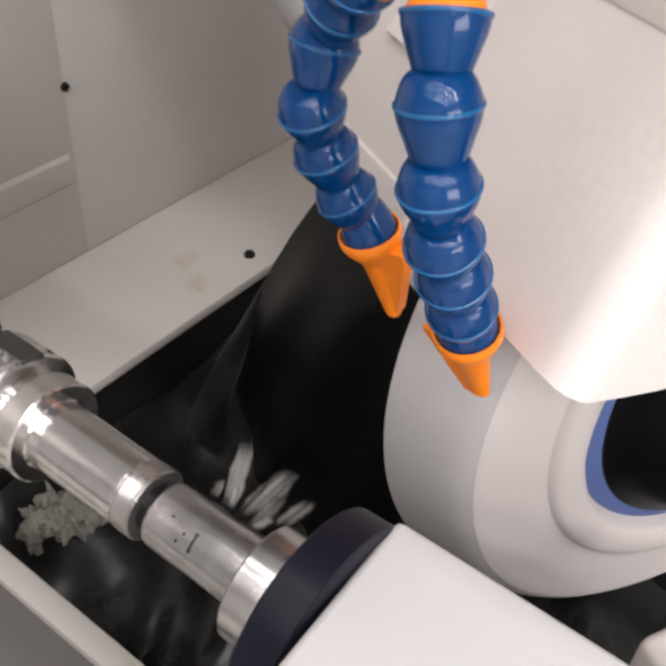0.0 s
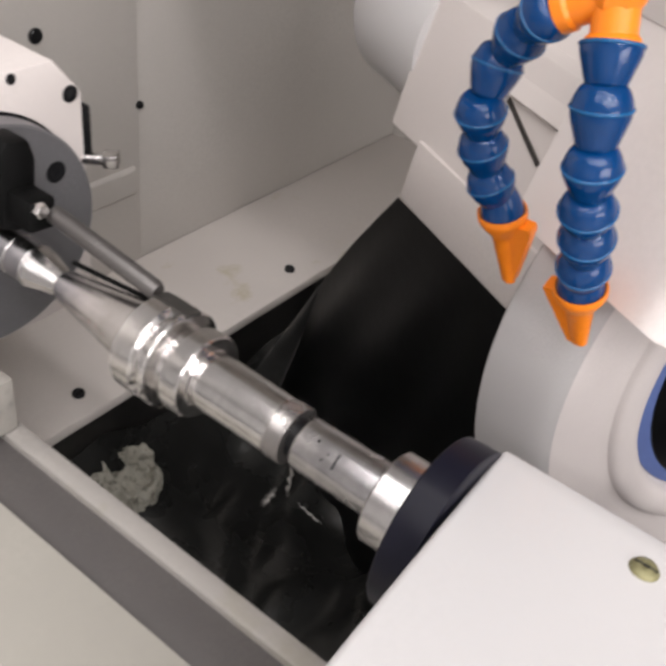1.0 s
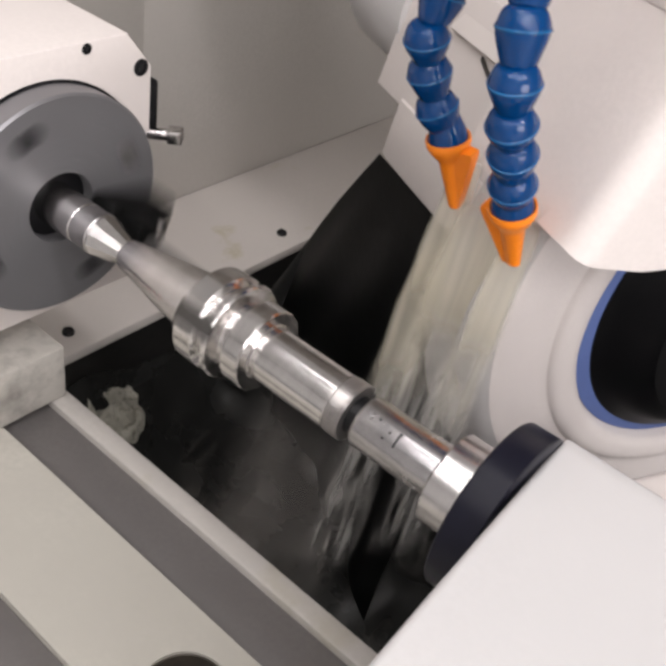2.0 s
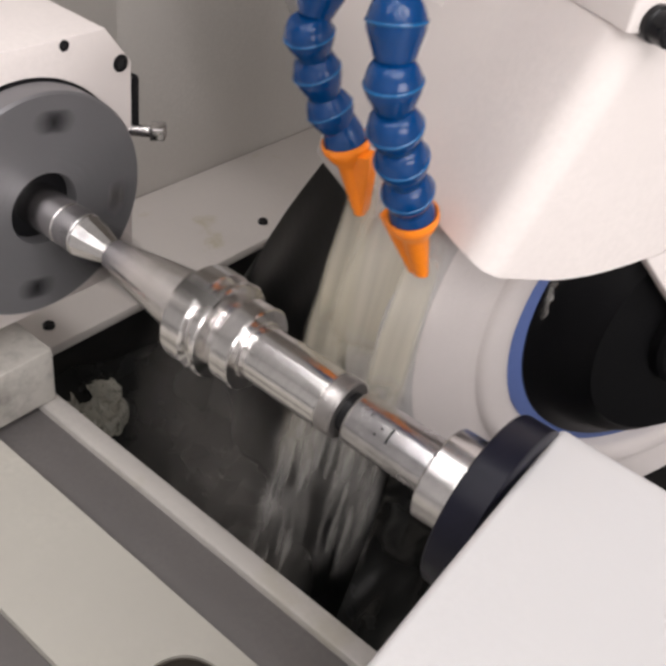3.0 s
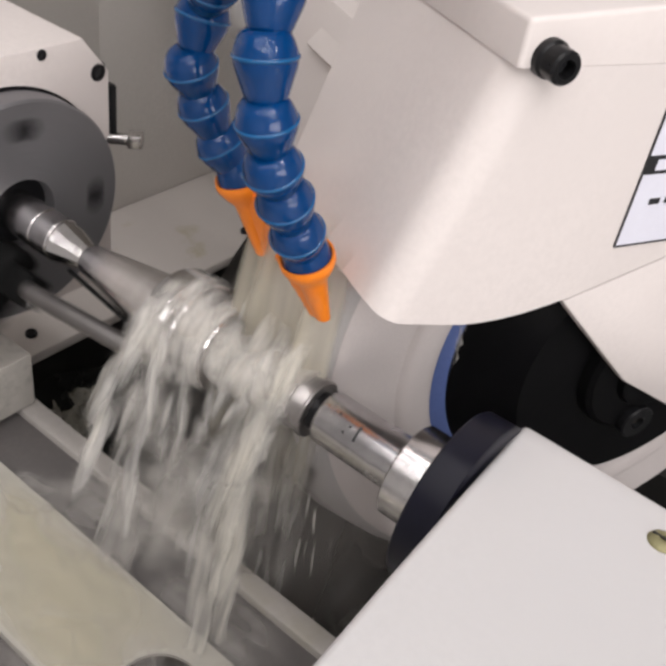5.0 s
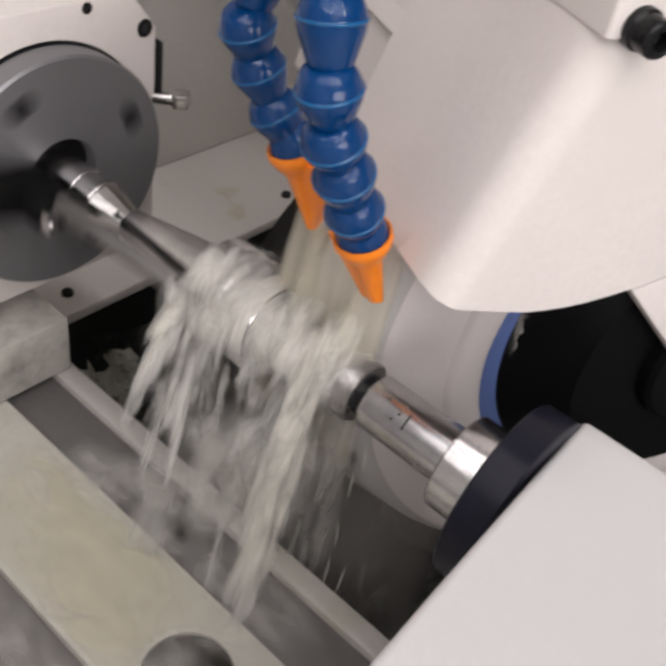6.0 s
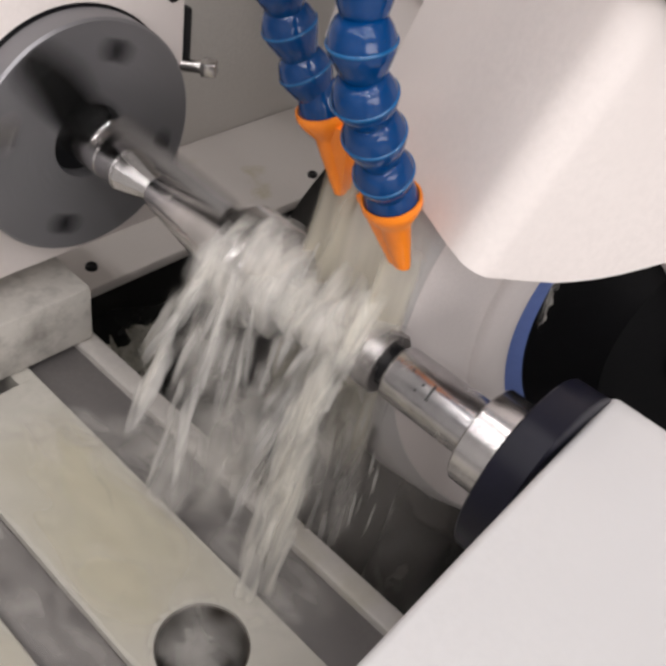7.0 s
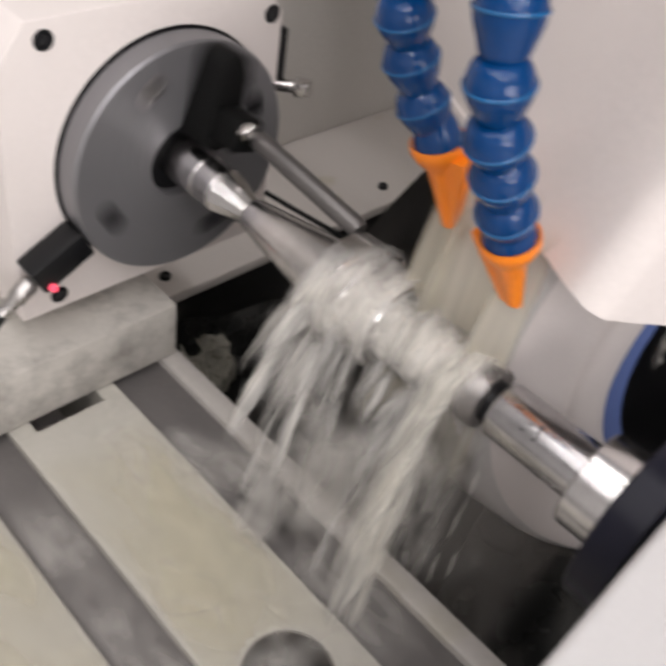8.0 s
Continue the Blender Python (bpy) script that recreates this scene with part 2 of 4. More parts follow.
def prism(outline, lo, hi, bevel=0.0, axis="x", segments=2):
    """Extrudes a closed outline along an axis: outline in (y, z) for x, (x, z) for y, (x, y) for z."""
    put = {"x": lambda u, p, q: (u, p, q), "y": lambda u, p, q: (p, u, q), "z": lambda u, p, q: (p, q, u)}[axis]
    bm = bmesh.new()
    a = [bm.verts.new(put(lo, *p)) for p in outline]
    b = [bm.verts.new(put(hi, *p)) for p in outline]
    bm.faces.new(a), bm.faces.new(b)
    n = len(outline)
    for k in range(n):
        bm.faces.new((a[k], a[(k + 1) % n], b[(k + 1) % n], b[k]))
    bmesh.ops.recalc_face_normals(bm, faces=bm.faces)
    return bevelled(bm, bevel, segments)


def joined(*pieces):
    bm = bmesh.new()
    for p in pieces:
        me = bpy.data.meshes.new("tmp")
        p.to_mesh(me)
        p.free()
        bm.from_mesh(me)
        bpy.data.meshes.remove(me)
    return bm


def along(p, q):
    """A matrix that takes the x axis to the line from p to q."""
    p, q = Vector(p), Vector(q)
    return Matrix.Translation(p) @ (q - p).to_track_quat("X", "Z").to_matrix().to_4x4()


def socket_screw(x, y, z, r, depth=0.006, proud=0.001):
    """A dark countersunk socket screw, set along +x."""
    return lathe([(x - depth, r), (x + proud * 0.55, r), (x + proud, r * 0.86), (x + proud, r * 0.52), (x + proud * 0.3, r * 0.48)], 20, Matrix.Translation((0, y, z)))


# ---------------------------------------------------------------- workshop hall around the machine
hall = thing("workshop", (0, 0, -1.1), "plain light grey workshop hall round the machine", "room", kind="structure")
part("floor", box((-4, -5, -1.2), (5, 4, -1.1)), CONCRETE, hall)
part("ceiling", box((-4, -5, 2.4), (5, 4, 2.5)), HALL, hall)
part("wall_west", box((-4.1, -5, -1.1), (-4, 4, 2.4)), HALL, hall)
part("wall_east", box((5, -5, -1.1), (5.1, 4, 2.4)), HALL, hall)
part("wall_north", box((-4, 4, -1.1), (5, 4.1, 2.4)), HALL, hall)
part("wall_south", box((-4, -5.1, -1.1), (5, -5, 2.4)), HALL, hall)

# ---------------------------------------------------------------- machine base, sump and splash walls
base = thing("machine_base", (0, 0.3, -0.9), "cream grinder base with a ledge over a black oily sump", "machine base", kind="structure")
part("ledge", box((-0.492, -0.6, -0.425), (-0.2653, 1.2, -0.408), 0.003), LEDGE, base, "cream ledge with yellow coolant stains")
part("ledge_skirt", box((-0.30, -0.6, -0.9), (-0.272, 1.2, -0.425)), PIT, base)
part("sump_floor", box((-0.30, -0.1, -0.92), (1.5, 1.2, -0.9)), PIT, base, "wet black sump floor")
part("sump_back", box((-0.27, 0.66, -0.9), (1.5, 0.69, -0.44)), PIT, base)
part("front_skirt", box((-0.5, -0.55, -1.1), (1.5, -0.5, -0.26)), CREAM, base)
for y in (-0.234, 0.1972, 0.6286):
    part("screw", lathe([(-0.410, 0.0085), (-0.404, 0.0085), (-0.402, 0.007), (-0.4045, 0.0045)], 18,
                        Matrix.Translation((-0.3032, y, 0)) @ Matrix.Rotation(radians(-90), 4, "Y")), BLACK, base)

wall = thing("splash_wall", (-0.5, 0.3, -0.408), "grey-beige sheet metal splash wall with screws and a ridge", "machine wall", kind="structure")
part("panel", box((-0.512, -0.7, -0.9), (-0.4924, 0.4795, 0.7), 0.0004), WALL, wall)
part("panel", box((-0.512, 0.4796, -0.9), (-0.4928, 1.3, 0.7), 0.0004), WALL, wall)
part("ridge", prism([(-0.4924, -0.290), (-0.4924, -0.240), (-0.4875, -0.2465), (-0.4885, -0.286)], -0.6, 0.47, 0.003, "y"), WALL, wall)
for y, z, r in ((0.4803, -0.1472, 0.0062), (0.3146, -0.0125, 0.0100)):
    part("screw", lathe([(-0.496, r), (-0.490, r), (-0.4875, r * 0.8), (-0.4868, r * 0.35)], 20, Matrix.Translation((0, y, z))), BLACK, wall)
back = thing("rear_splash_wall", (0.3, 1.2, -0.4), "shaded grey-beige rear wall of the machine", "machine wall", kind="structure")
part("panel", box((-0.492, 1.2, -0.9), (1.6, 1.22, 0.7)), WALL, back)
# unseen panel, added to cast shade on the rear wall and its corner
roof = thing("added_shade_roof", (0.5, 0.6, 0.7), "added panel out of view that shades the rear of the machine", "machine roof", kind="structure")
part("panel", box((-0.512, 0.27, 0.7005), (1.6, 1.22, 0.715)), WALL, roof)

# ---------------------------------------------------------------- table (slides along x)
table = thing("machine_table", (0.3, -0.1, -0.26), "cream table with grey ground channels, wet with coolant", "machine table")
TX0, TX1 = -0.355, 1.1
part("rear_rail", box((TX0, -0.0169, -0.30), (TX1, 0.0034, -0.2085), 0.0025), RAIL, table)
part("channel", box((TX0, -0.0690, -0.30), (TX1, -0.0169, -0.2165), 0.001), GROUND, table, "grey ground steel channel")
part("channel", box((TX0, -0.2130, -0.30), (TX1, -0.1680, -0.2165), 0.001), GROUND, table, "grey ground steel channel")
part("front_rail", box((TX0, -0.42, -0.30), (TX1, -0.2130, -0.2085), 0.003), TABLE, table)
part("table_body", box((TX0, -0.43, -0.42), (TX1, 0.0, -0.30), 0.004), CREAM, table)


def strip_with_hole(x0, x1, y0, y1, z0, z1, cx, cy, r, n=40):
    """A flat strip with a round counterbore sunk through its top."""
    bm = bmesh.new()
    ring = [bm.verts.new((cx + r * math.cos(2 * math.pi * k / n), cy + r * math.sin(2 * math.pi * k / n), z1)) for k in range(n)]
    low = [bm.verts.new((v.co.x, v.co.y, z0 + 0.03)) for v in ring]
    outer = []
    for k in range(n):
        c, s = math.cos(2 * math.pi * k / n), math.sin(2 * math.pi * k / n)
        u = min((x1 - cx if c > 0 else cx - x0) / max(abs(c), 1e-6), (y1 - cy if s > 0 else cy - y0) / max(abs(s), 1e-6))
        outer.append(bm.verts.new((cx + u * c, cy + u * s, z1)))
    corner = {(x, y): bm.verts.new((x, y, z1)) for x in (x0, x1) for y in (y0, y1)}
    for k in range(n):
        j = (k + 1) % n
        bm.faces.new((ring[k], ring[j], low[j], low[k]))
        p, q = outer[k].co, outer[j].co
        c = [v for (x, y), v in corner.items() if (abs(p.x - x) < 1e-5 or abs(q.x - x) < 1e-5) and (abs(p.y - y) < 1e-5 or abs(q.y - y) < 1e-5)
             and abs(p.x - q.x) > 1e-5 and abs(p.y - q.y) > 1e-5]
        bm.faces.new([ring[k], outer[k]] + c[:1] + [outer[j], ring[j]])
    bm.faces.new(low)
    down = {}
    rim = [e for e in bm.edges if len(e.link_faces) == 1]
    for e in rim:
        vs = []
        for v in e.verts:
            if v not in down:
                down[v] = bm.verts.new((v.co.x, v.co.y, z0))
            vs.append(down[v])
        bm.faces.new((e.verts[0], e.verts[1], vs[1], vs[0]))
    return bm


HX, HY, HR = 0.300, -0.124, 0.0335
part("middle_strip", strip_with_hole(0.0095, TX1, -0.168, -0.069, -0.30, -0.2085, HX, HY, HR), TABLE, table, "cream strip with a round counterbored hole")
part("middle_strip", box((TX0, -0.168, -0.30), (0.0093, -0.150, -0.2085)), TABLE, table)
part("middle_strip", box((TX0, -0.086, -0.30), (0.0093, -0.069, -0.2085)), TABLE, table)
# notch floor in sump black: the recess's shade is put into the colour
part("notch", box((-0.020, -0.151, -0.30), (0.012, -0.085, -0.245)), PIT, table, "notch in the strip, its shade painted near-black")
part("counterbore", lathe([(-0.268, 0.0), (-0.268, HR - 0.0002), (-0.2115, HR - 0.0002), (-0.2115, HR - 0.0016), (-0.266, HR - 0.0016), (-0.266, 0.0)], 48,
                          Matrix.Translation((HX, HY, 0)) @ Matrix.Rotation(radians(-90), 4, "Y")), RUST, table, "dark brown oily counterbore")
part("bolt_head", lathe([(-0.27, 0.016), (-0.235, 0.016), (-0.233, 0.014), (-0.233, 0.008), (-0.243, 0.008)], 24,
                        Matrix.Translation((HX, HY, 0)) @ Matrix.Rotation(radians(-90), 4, "Y")), BLACK, table)

# ---------------------------------------------------------------- workhead
head = thing("workhead", (-0.18, 0, -0.208), "cream workhead with chamfered top edges on a cream block", "workhead")
WHF = -0.0235
part("body", prism([(-0.109, -0.118), (0.109, -0.118), (0.109, 0.090), (0.083, 0.1225), (-0.11, 0.1225), (-0.135, 0.09), (-0.135, -0.118)], -0.345, WHF, 0.0018),
     CREAM, head)
part("base_block", box((-0.345, -0.30, -0.2080), (-0.003, -0.0015, -0.147), 0.003), BLOCK, head, "stained cream block bolted to the table")
part("riser", box((-0.34, -0.26, -0.147), (-0.062, -0.006, -0.112), 0.002), BLOCK, head)
# solid black ring stands in for the shade in this gap
part("recess_ring", lathe([(WHF - 0.004, 0.0988), (WHF + 0.0006, 0.0988), (WHF + 0.0006, 0.0945), (WHF - 0.004, 0.0945)], 72, closed=True), BLACK, head,
     "black ring for the shaded gap round the faceplate")
for y, z, r in ((0.0974, 0.0907, 0.0075), (-0.098, 0.108, 0.0075), (-0.1026, -0.1038, 0.0075), (0.098, -0.104, 0.0075), (0.0433, 0.1165, 0.0045)):
    screw = part("screw", socket_screw(WHF, y, z, r, 0.006, 0.0012), BLACK, head)
    part("socket", lathe([(WHF + 0.0002, r * 0.47), (WHF + 0.0006, r * 0.47)], 6, Matrix.Translation((0, y, z))), INK, screw, "hexagonal socket")
part("spindle_centre", lathe([(-0.02, 0.0180), (0.0290, 0.0180), (0.0302, 0.0174), (0.0314, 0.0180), (0.0495, 0.0180), (0.0510, 0.0172), (0.0515, 0.0120)], 64),
     TURNED, head, "bright dead centre", smooth=15)
part("centre_tip", lathe([(0.0505, 0.0175), (0.0525, 0.0180), (0.084, 0.0090)], 12), STEEL, head, "faceted conical tip", smooth=15)
part("clamp_bracket", box((-0.052, 0.109, 0.020), (-0.026, 0.1205, 0.074), 0.003), BLACK, head)
lever = joined(lathe([(-0.004, 0.0054), (0.020, 0.0054)], 20), box((0.017, -0.0072, -0.0062), (0.0300, 0.0072, 0.0062), 0.0014))
lever.transform(along((-0.026, 0.110, 0.0265), (-0.002, 0.1285, 0.0290)))
part("clamp_lever", lever, TURNED, head, "short bright steel clamp lever")

sensor = thing("laser_sensor", (-0.03, -0.11, -0.08), "black probe with a red light beside the faceplate", "sensor")
sm = Matrix.Translation((-0.010, -0.1095, -0.0545)) @ Matrix.Rotation(radians(27), 4, "X")
bm = box((-0.012, -0.024, -0.0120), (0.012, 0.024, 0.0120), 0.002)
bm.transform(sm)
part("housing", bm, BLACK, sensor)
bm = lathe([(0, 0.0034), (0.003, 0.003)], 20, Matrix.Translation((0.012, -0.017, -0.0095)))
bm.transform(sm)
part("indicator", bm, LASER, sensor, "red indicator light")
part("connector", lathe([(0, 0.0052), (0.004, 0.0078), (0.018, 0.0074), (0.020, 0.0062), (0.034, 0.0060)], 20, along((-0.010, -0.130, -0.068), (-0.010, -0.160, -0.0905))), DULL, sensor, "bright cable connector")
part("cable", lathe([(0, 0.0052), (0.07, 0.0052)], 20, along((-0.010, -0.157, -0.088), (-0.012, -0.200, -0.135))), BLACK, sensor)

# ---------------------------------------------------------------- faceplate with driver (turns)
plate = thing("faceplate", (0, 0, 0), "grey steel faceplate with a black driver arm and pin", "faceplate")


def disc_with_hole():
    return lathe([(-0.0225, 0.092), (-0.021, 0.0965), (-0.002, 0.0965), (0.0, 0.0945), (0.0, 0.0310), (-0.002, 0.0300), (-0.0225, 0.0300)], 96, closed=True)


part("disc", disc_with_hole(), FACE, plate)
part("bore", lathe([(-0.021, 0.0300), (-0.012, 0.0300), (-0.012, 0.0175), (-0.021, 0.0175)], 48, closed=True), BLACK, plate, "dark recess in the faceplate")
for k in range(4):
    ang = radians(39 + 90 * k)
    part("screw", socket_screw(0.0, 0.073 * math.cos(ang), 0.073 * math.sin(ang), 0.0095, 0.005, 0.0006), DULL if k == 1 else BLACK, plate)
arm = joined(prism([(-0.015, 0.027), (0.0, 0.022), (0.015, 0.027), (0.016, 0.080), (0.010, 0.096), (-0.010, 0.098), (-0.016, 0.088)], 0.001, 0.030, 0.004),
             prism([(-0.011, 0.034), (0.013, 0.034), (0.013, 0.060), (-0.011, 0.060)], 0.028, 0.056, 0.003))
DOG0 = 90.0  # direction of the arm as modelled
part("driver_arm", arm, ARM, plate, "black steel driver arm")
part("drive_pin", lathe([(0.0, 0.0074), (0.111, 0.0074), (0.115, 0.0055)], 28, along((0.058, 0.0100, 0.0465), (0.173, 0.0080, 0.0365))), PIN, plate, "round steel drive pin")
part("stop_rod", lathe([(0, 0.0019), (0.088, 0.0019)], 14, along((0.080, 0.0100, 0.0150), (0.167, 0.0120, 0.0235))), ARM, plate, "thin dark rod beside the taper")
part("clamp_screw", lathe([(0, 0.0060), (0.006, 0.0060), (0.007, 0.0050)], 6, along((0.055, -0.003, 0.0535), (0.067, -0.003, 0.0535))), STEEL, plate, "hexagonal clamp screw")

# ---------------------------------------------------------------- tool holder being ground (turns)
holder = thing("tool_holder", (0.083, 0, 0), "bright steel taper tool holder held between centres", "tool holder")
part("taper", lathe([(0.083, 0.0070), (0.083, 0.0118), (0.0842, 0.0126), (0.1700, 0.0256), (0.1712, 0.0256), (0.1712, 0.0235), (0.1745, 0.0235)], 80), TURNED, holder,
     "ground conical shank", smooth=20)
part("flange", lathe([(0.1745, 0.0230), (0.1745, 0.0358), (0.1760, 0.0374), (0.1925, 0.0374), (0.1934, 0.0366), (0.1966, 0.0322), (0.1990, 0.0322), (0.2022, 0.0366), (0.2030, 0.0374), (0.2054, 0.0374), (0.2068, 0.0360), (0.2092, 0.0270), (0.2140, 0.0270), (0.2164, 0.0306), (0.2174, 0.0316),
                      (0.2317, 0.0316), (0.2329, 0.0304), (0.2329, 0.0220)], 96), STEEL, holder, "flange with a gripper groove", smooth=20)
# nearly flush dark blocks stand in for the shade inside the slots
for s in (0, 180):
    bm = box((0.1741, -0.0080, 0.0290), (0.2071, 0.0080, 0.0377), 0.0005)
    bm.transform(Matrix.Rotation(radians(s - 13), 4, "X"))
    part("drive_slot", bm, NOTCH, holder, "milled drive slot, painted on as its dark shade")
part("body", lathe([(0.2329, 0.0224), (0.2341, 0.0210), (0.2995, 0.0210), (0.2995, 0.0206), (0.3003, 0.0206)], 80), STEEL, holder, "ground cylindrical nose", smooth=20)
ridges = [(0.3012 + 0.0006 * k, 0.0212 if k % 2 else 0.02075) for k in range(18)]  # fine turned ridges
part("end_band", lathe([(0.3003, 0.0206)] + ridges + [(0.3120, 0.0212), (0.3132, 0.0200), (0.3132, 0.0136)], 80), DULL, holder, "finely ridged end band of the nose", smooth=20)
part("groove", lathe([(0.3132, 0.0140), (0.3192, 0.0140)], 48), BLACK, holder)

# ---------------------------------------------------------------- tailstock
tail = thing("tailstock", (0.6, -0.1, -0.208), "white tailstock cover with a steel quill and black ring", "tailstock")
bm = prism([(-0.235, -0.2085), (-0.235, 0.045), (-0.215, 0.0600), (-0.12, 0.0560), (0.030, 0.0440), (0.0485, 0.0405), (0.0485, -0.2085)], 0.4308, 1.0, 0.005, segments=3)
for v in bm.verts:
    v.co.x += (0.0485 - v.co.y) * 0.065
part("housing", bm, WHITE, tail)
part("collar_ring", lathe([(0.4120, 0.0500), (0.4120, 0.0565), (0.4132, 0.0575), (0.4325, 0.0580), (0.4335, 0.0560), (0.4335, 0.0340), (0.4480, 0.0340)], 80), RUBBER, tail, "black plastic ring")
part("sleeve", lathe([(0.3850, 0.0185), (0.3850, 0.0304), (0.3862, 0.0315), (0.4130, 0.0315)], 72), TURNED, tail, "turned steel sleeve")
part("quill", lathe([(0.3190, 0.0150), (0.3194, 0.0168), (0.3206, 0.0180), (0.3225, 0.0186), (0.3850, 0.0188)], 72), QUILL, tail, "steel quill with graduation marks")
for x0, ang, w, l in ((0.352, 100, 0.0006, 0.011), (0.3455, 96, 0.0006, 0.0014), (0.3430, 112, 0.0005, 0.0016), (0.335, 84, 0.0007, 0.0015)):
    bm = box((x0 - w, -l / 2, 0.0185), (x0 + w, l / 2, 0.01898))
    bm.transform(Matrix.Rotation(radians(ang - 60), 4, "X"))
    part("graduation_mark", bm, INK, tail)
bm = lathe([(-0.002, 0.0085), (0.003, 0.0085), (0.0055, 0.0070), (0.0068, 0.0042), (0.0070, 0.0022), (0.0055, 0.0016)], 28, Matrix.Translation((0.532, 0.0154, 0.0420)) @ Matrix.Rotation(radians(-90), 4, "Y"))
plug = part("oil_plug", bm, BRASS, tail, "stained brass plug")
part("slot", box((0.5255, 0.0148, 0.0486), (0.5385, 0.0160, 0.0492)), INK, plug, "screwdriver slot")

# ---------------------------------------------------------------- wheelhead (feeds along y; built in its own turned frame)
TURN = -27.0
guard = thing("wheel_guard", (0.24, 0.4, 0.0), "cream sheet metal guard over the grinding wheel", "wheel guard", turn=TURN)
A0, A1 = 0.159, 0.319
side = [(0.1456, 0.106), (0.1495, 0.1025), (0.160, 0.0985), (0.179, 0.0945), (0.2103, 0.0886), (0.2412, 0.0888), (0.2795, 0.0955), (0.30, 0.102), (0.62, 0.20), (0.62, 0.30), (0.196, 0.2715), (0.197, 0.246)]
LOWER_EDGE = side[:8] + [(0.62, 0.20)]


def guard_shell():
    """One bent sheet: the sloping front band, a soft bend, and the side plate with its curved lower edge."""
    bend, lean, bm, grid = 0.021, 0.367, bmesh.new(), []
    plan = [(0.163 + (A1 - bend - 0.163) * k / 8, 0.0) for k in range(9)]
    plan += [(A1 - bend + bend * math.sin(radians(q)), bend - bend * math.cos(radians(q))) for q in (12, 24, 36, 48, 60, 72, 82, 90)]
    plan += [(A1, bend + 0.4597 * (k / 26) ** 1.4) for k in range(1, 27)]
    ys, zs = [p[0] for p in LOWER_EDGE], [p[1] for p in LOWER_EDGE]
    for n, (a, s) in enumerate(plan):
        low = 0.106
        for _ in range(8):
            low = float(np.interp(0.1453 + s + lean * (low - 0.106), ys, zs))
        column = []
        for k in range(11):
            z = low + (0.2475 - low) * k / 10
            slant = 0.075 * (0.206 - z) * (1 - n / 8) if n < 8 else 0.0
            column.append(bm.verts.new((a + slant, 0.1453 + s + lean * (z - 0.106), z)))
        grid.append(column)
    for p, q in zip(grid, grid[1:]):
        for k in range(10):
            bm.faces.new((p[k], q[k], q[k + 1], p[k + 1]))
    bmesh.ops.recalc_face_normals(bm, faces=bm.faces)
    bmesh.ops.solidify(bm, geom=bm.faces[:], thickness=0.003)
    return bm


def guard_lid():
    bm = prism([(0.196, 0.2477), (0.196, 0.272), (0.62, 0.302), (0.62, 0.2477)], A0 - 0.01, A1)
    edges = [e for e in bm.edges if all(v.co.z > 0.27 for v in e.verts) or all(v.co.y < 0.2 for v in e.verts) and abs(e.verts[0].co.z - e.verts[1].co.z) > 0.01]
    bmesh.ops.bevel(bm, geom=edges, offset=0.003, segments=3, profile=0.5, affect="EDGES", clamp_overlap=True)
    return bm


part("cover", guard_shell(), CREAM, guard, "bent cream sheet with a soft corner", smooth=60)
part("lid", guard_lid(), CREAM, guard, "flat top lid", smooth=50)
part("inner_side", prism([(0.158, 0.105), (0.206, 0.246), (0.62, 0.28), (0.62, 0.05), (0.40, 0.16), (0.28, 0.10)], A0, A0 + 0.006, 0.001), CREAM, guard)
part("hinged_plate", prism([(0.2795, 0.0935), (0.3678, 0.006), (0.4274, -0.032), (0.62, -0.12), (0.62, 0.1985), (0.305, 0.1005)], A1 - 0.016, A1 - 0.001, 0.003), CREAM, guard,
     "lower cover plate")
part("lower_bracket", box((0.356, 0.226, -0.135), (0.46, 0.30, -0.088), 0.008, 3), CREAM, guard)
bolt_part = part("bolt", lathe([(A1 - 0.002, 0.0100), (A1 + 0.004, 0.0100), (A1 + 0.0050, 0.0094), (A1 + 0.0056, 0.0088), (A1 + 0.0145, 0.0088), (A1 + 0.0158, 0.0078), (A1 + 0.0158, 0.0048),
                    (A1 + 0.009, 0.0048)], 36, Matrix.Translation((0, 0.2120, 0.2530))), BLACK, guard, "black socket head bolt", smooth=20)
part("socket", lathe([(A1 + 0.0090, 0.0044), (A1 + 0.0098, 0.0044)], 6, Matrix.Translation((0, 0.2120, 0.2530))), INK, bolt_part, "hexagonal socket")

label = thing("safety_label", (0.32, 0.35, 0.16), "white printed label with black border on the guard", "label", turn=TURN)
lz = A1 + 0.0006
part("sheet", box((A1 - 0.0004, 0.304, 0.132), (lz, 0.43, 0.30 - 0.05)), PAPER, label)


def bar(y0, z0, y1, z1, w):
    d = Vector((0, y1 - y0, z1 - z0))
    n = Vector((0, -d.z, d.y)).normalized() * w / 2
    pts = [(y0 + n.y, z0 + n.z), (y1 + n.y, z1 + n.z), (y1 - n.y, z1 - n.z), (y0 - n.y, z0 - n.z)]
    return prism(pts, A1, A1 + 0.0011)


part("border", joined(bar(0.304, 0.132, 0.304, 0.25, 0.0012), bar(0.304, 0.132, 0.43, 0.132, 0.0012)), INK, label, "thin black border")
part("band", box((A1, 0.304, 0.181), (A1 + 0.0010, 0.43, 0.193)), INK, label, "black printed band")
part("band_lettering", joined(*[box((A1, 0.312 + 0.017 * k, 0.1835), (A1 + 0.0014, 0.323 + 0.017 * k, 0.1905)) for k in range(7)]), PAPER, label, "white lettering on the band")
part("lettering", joined(*[box((A1, 0.318 + 0.012 * k, 0.160), (A1 + 0.0010, 0.326 + 0.012 * k, 0.164)) for k in range(6)]), INK, label)

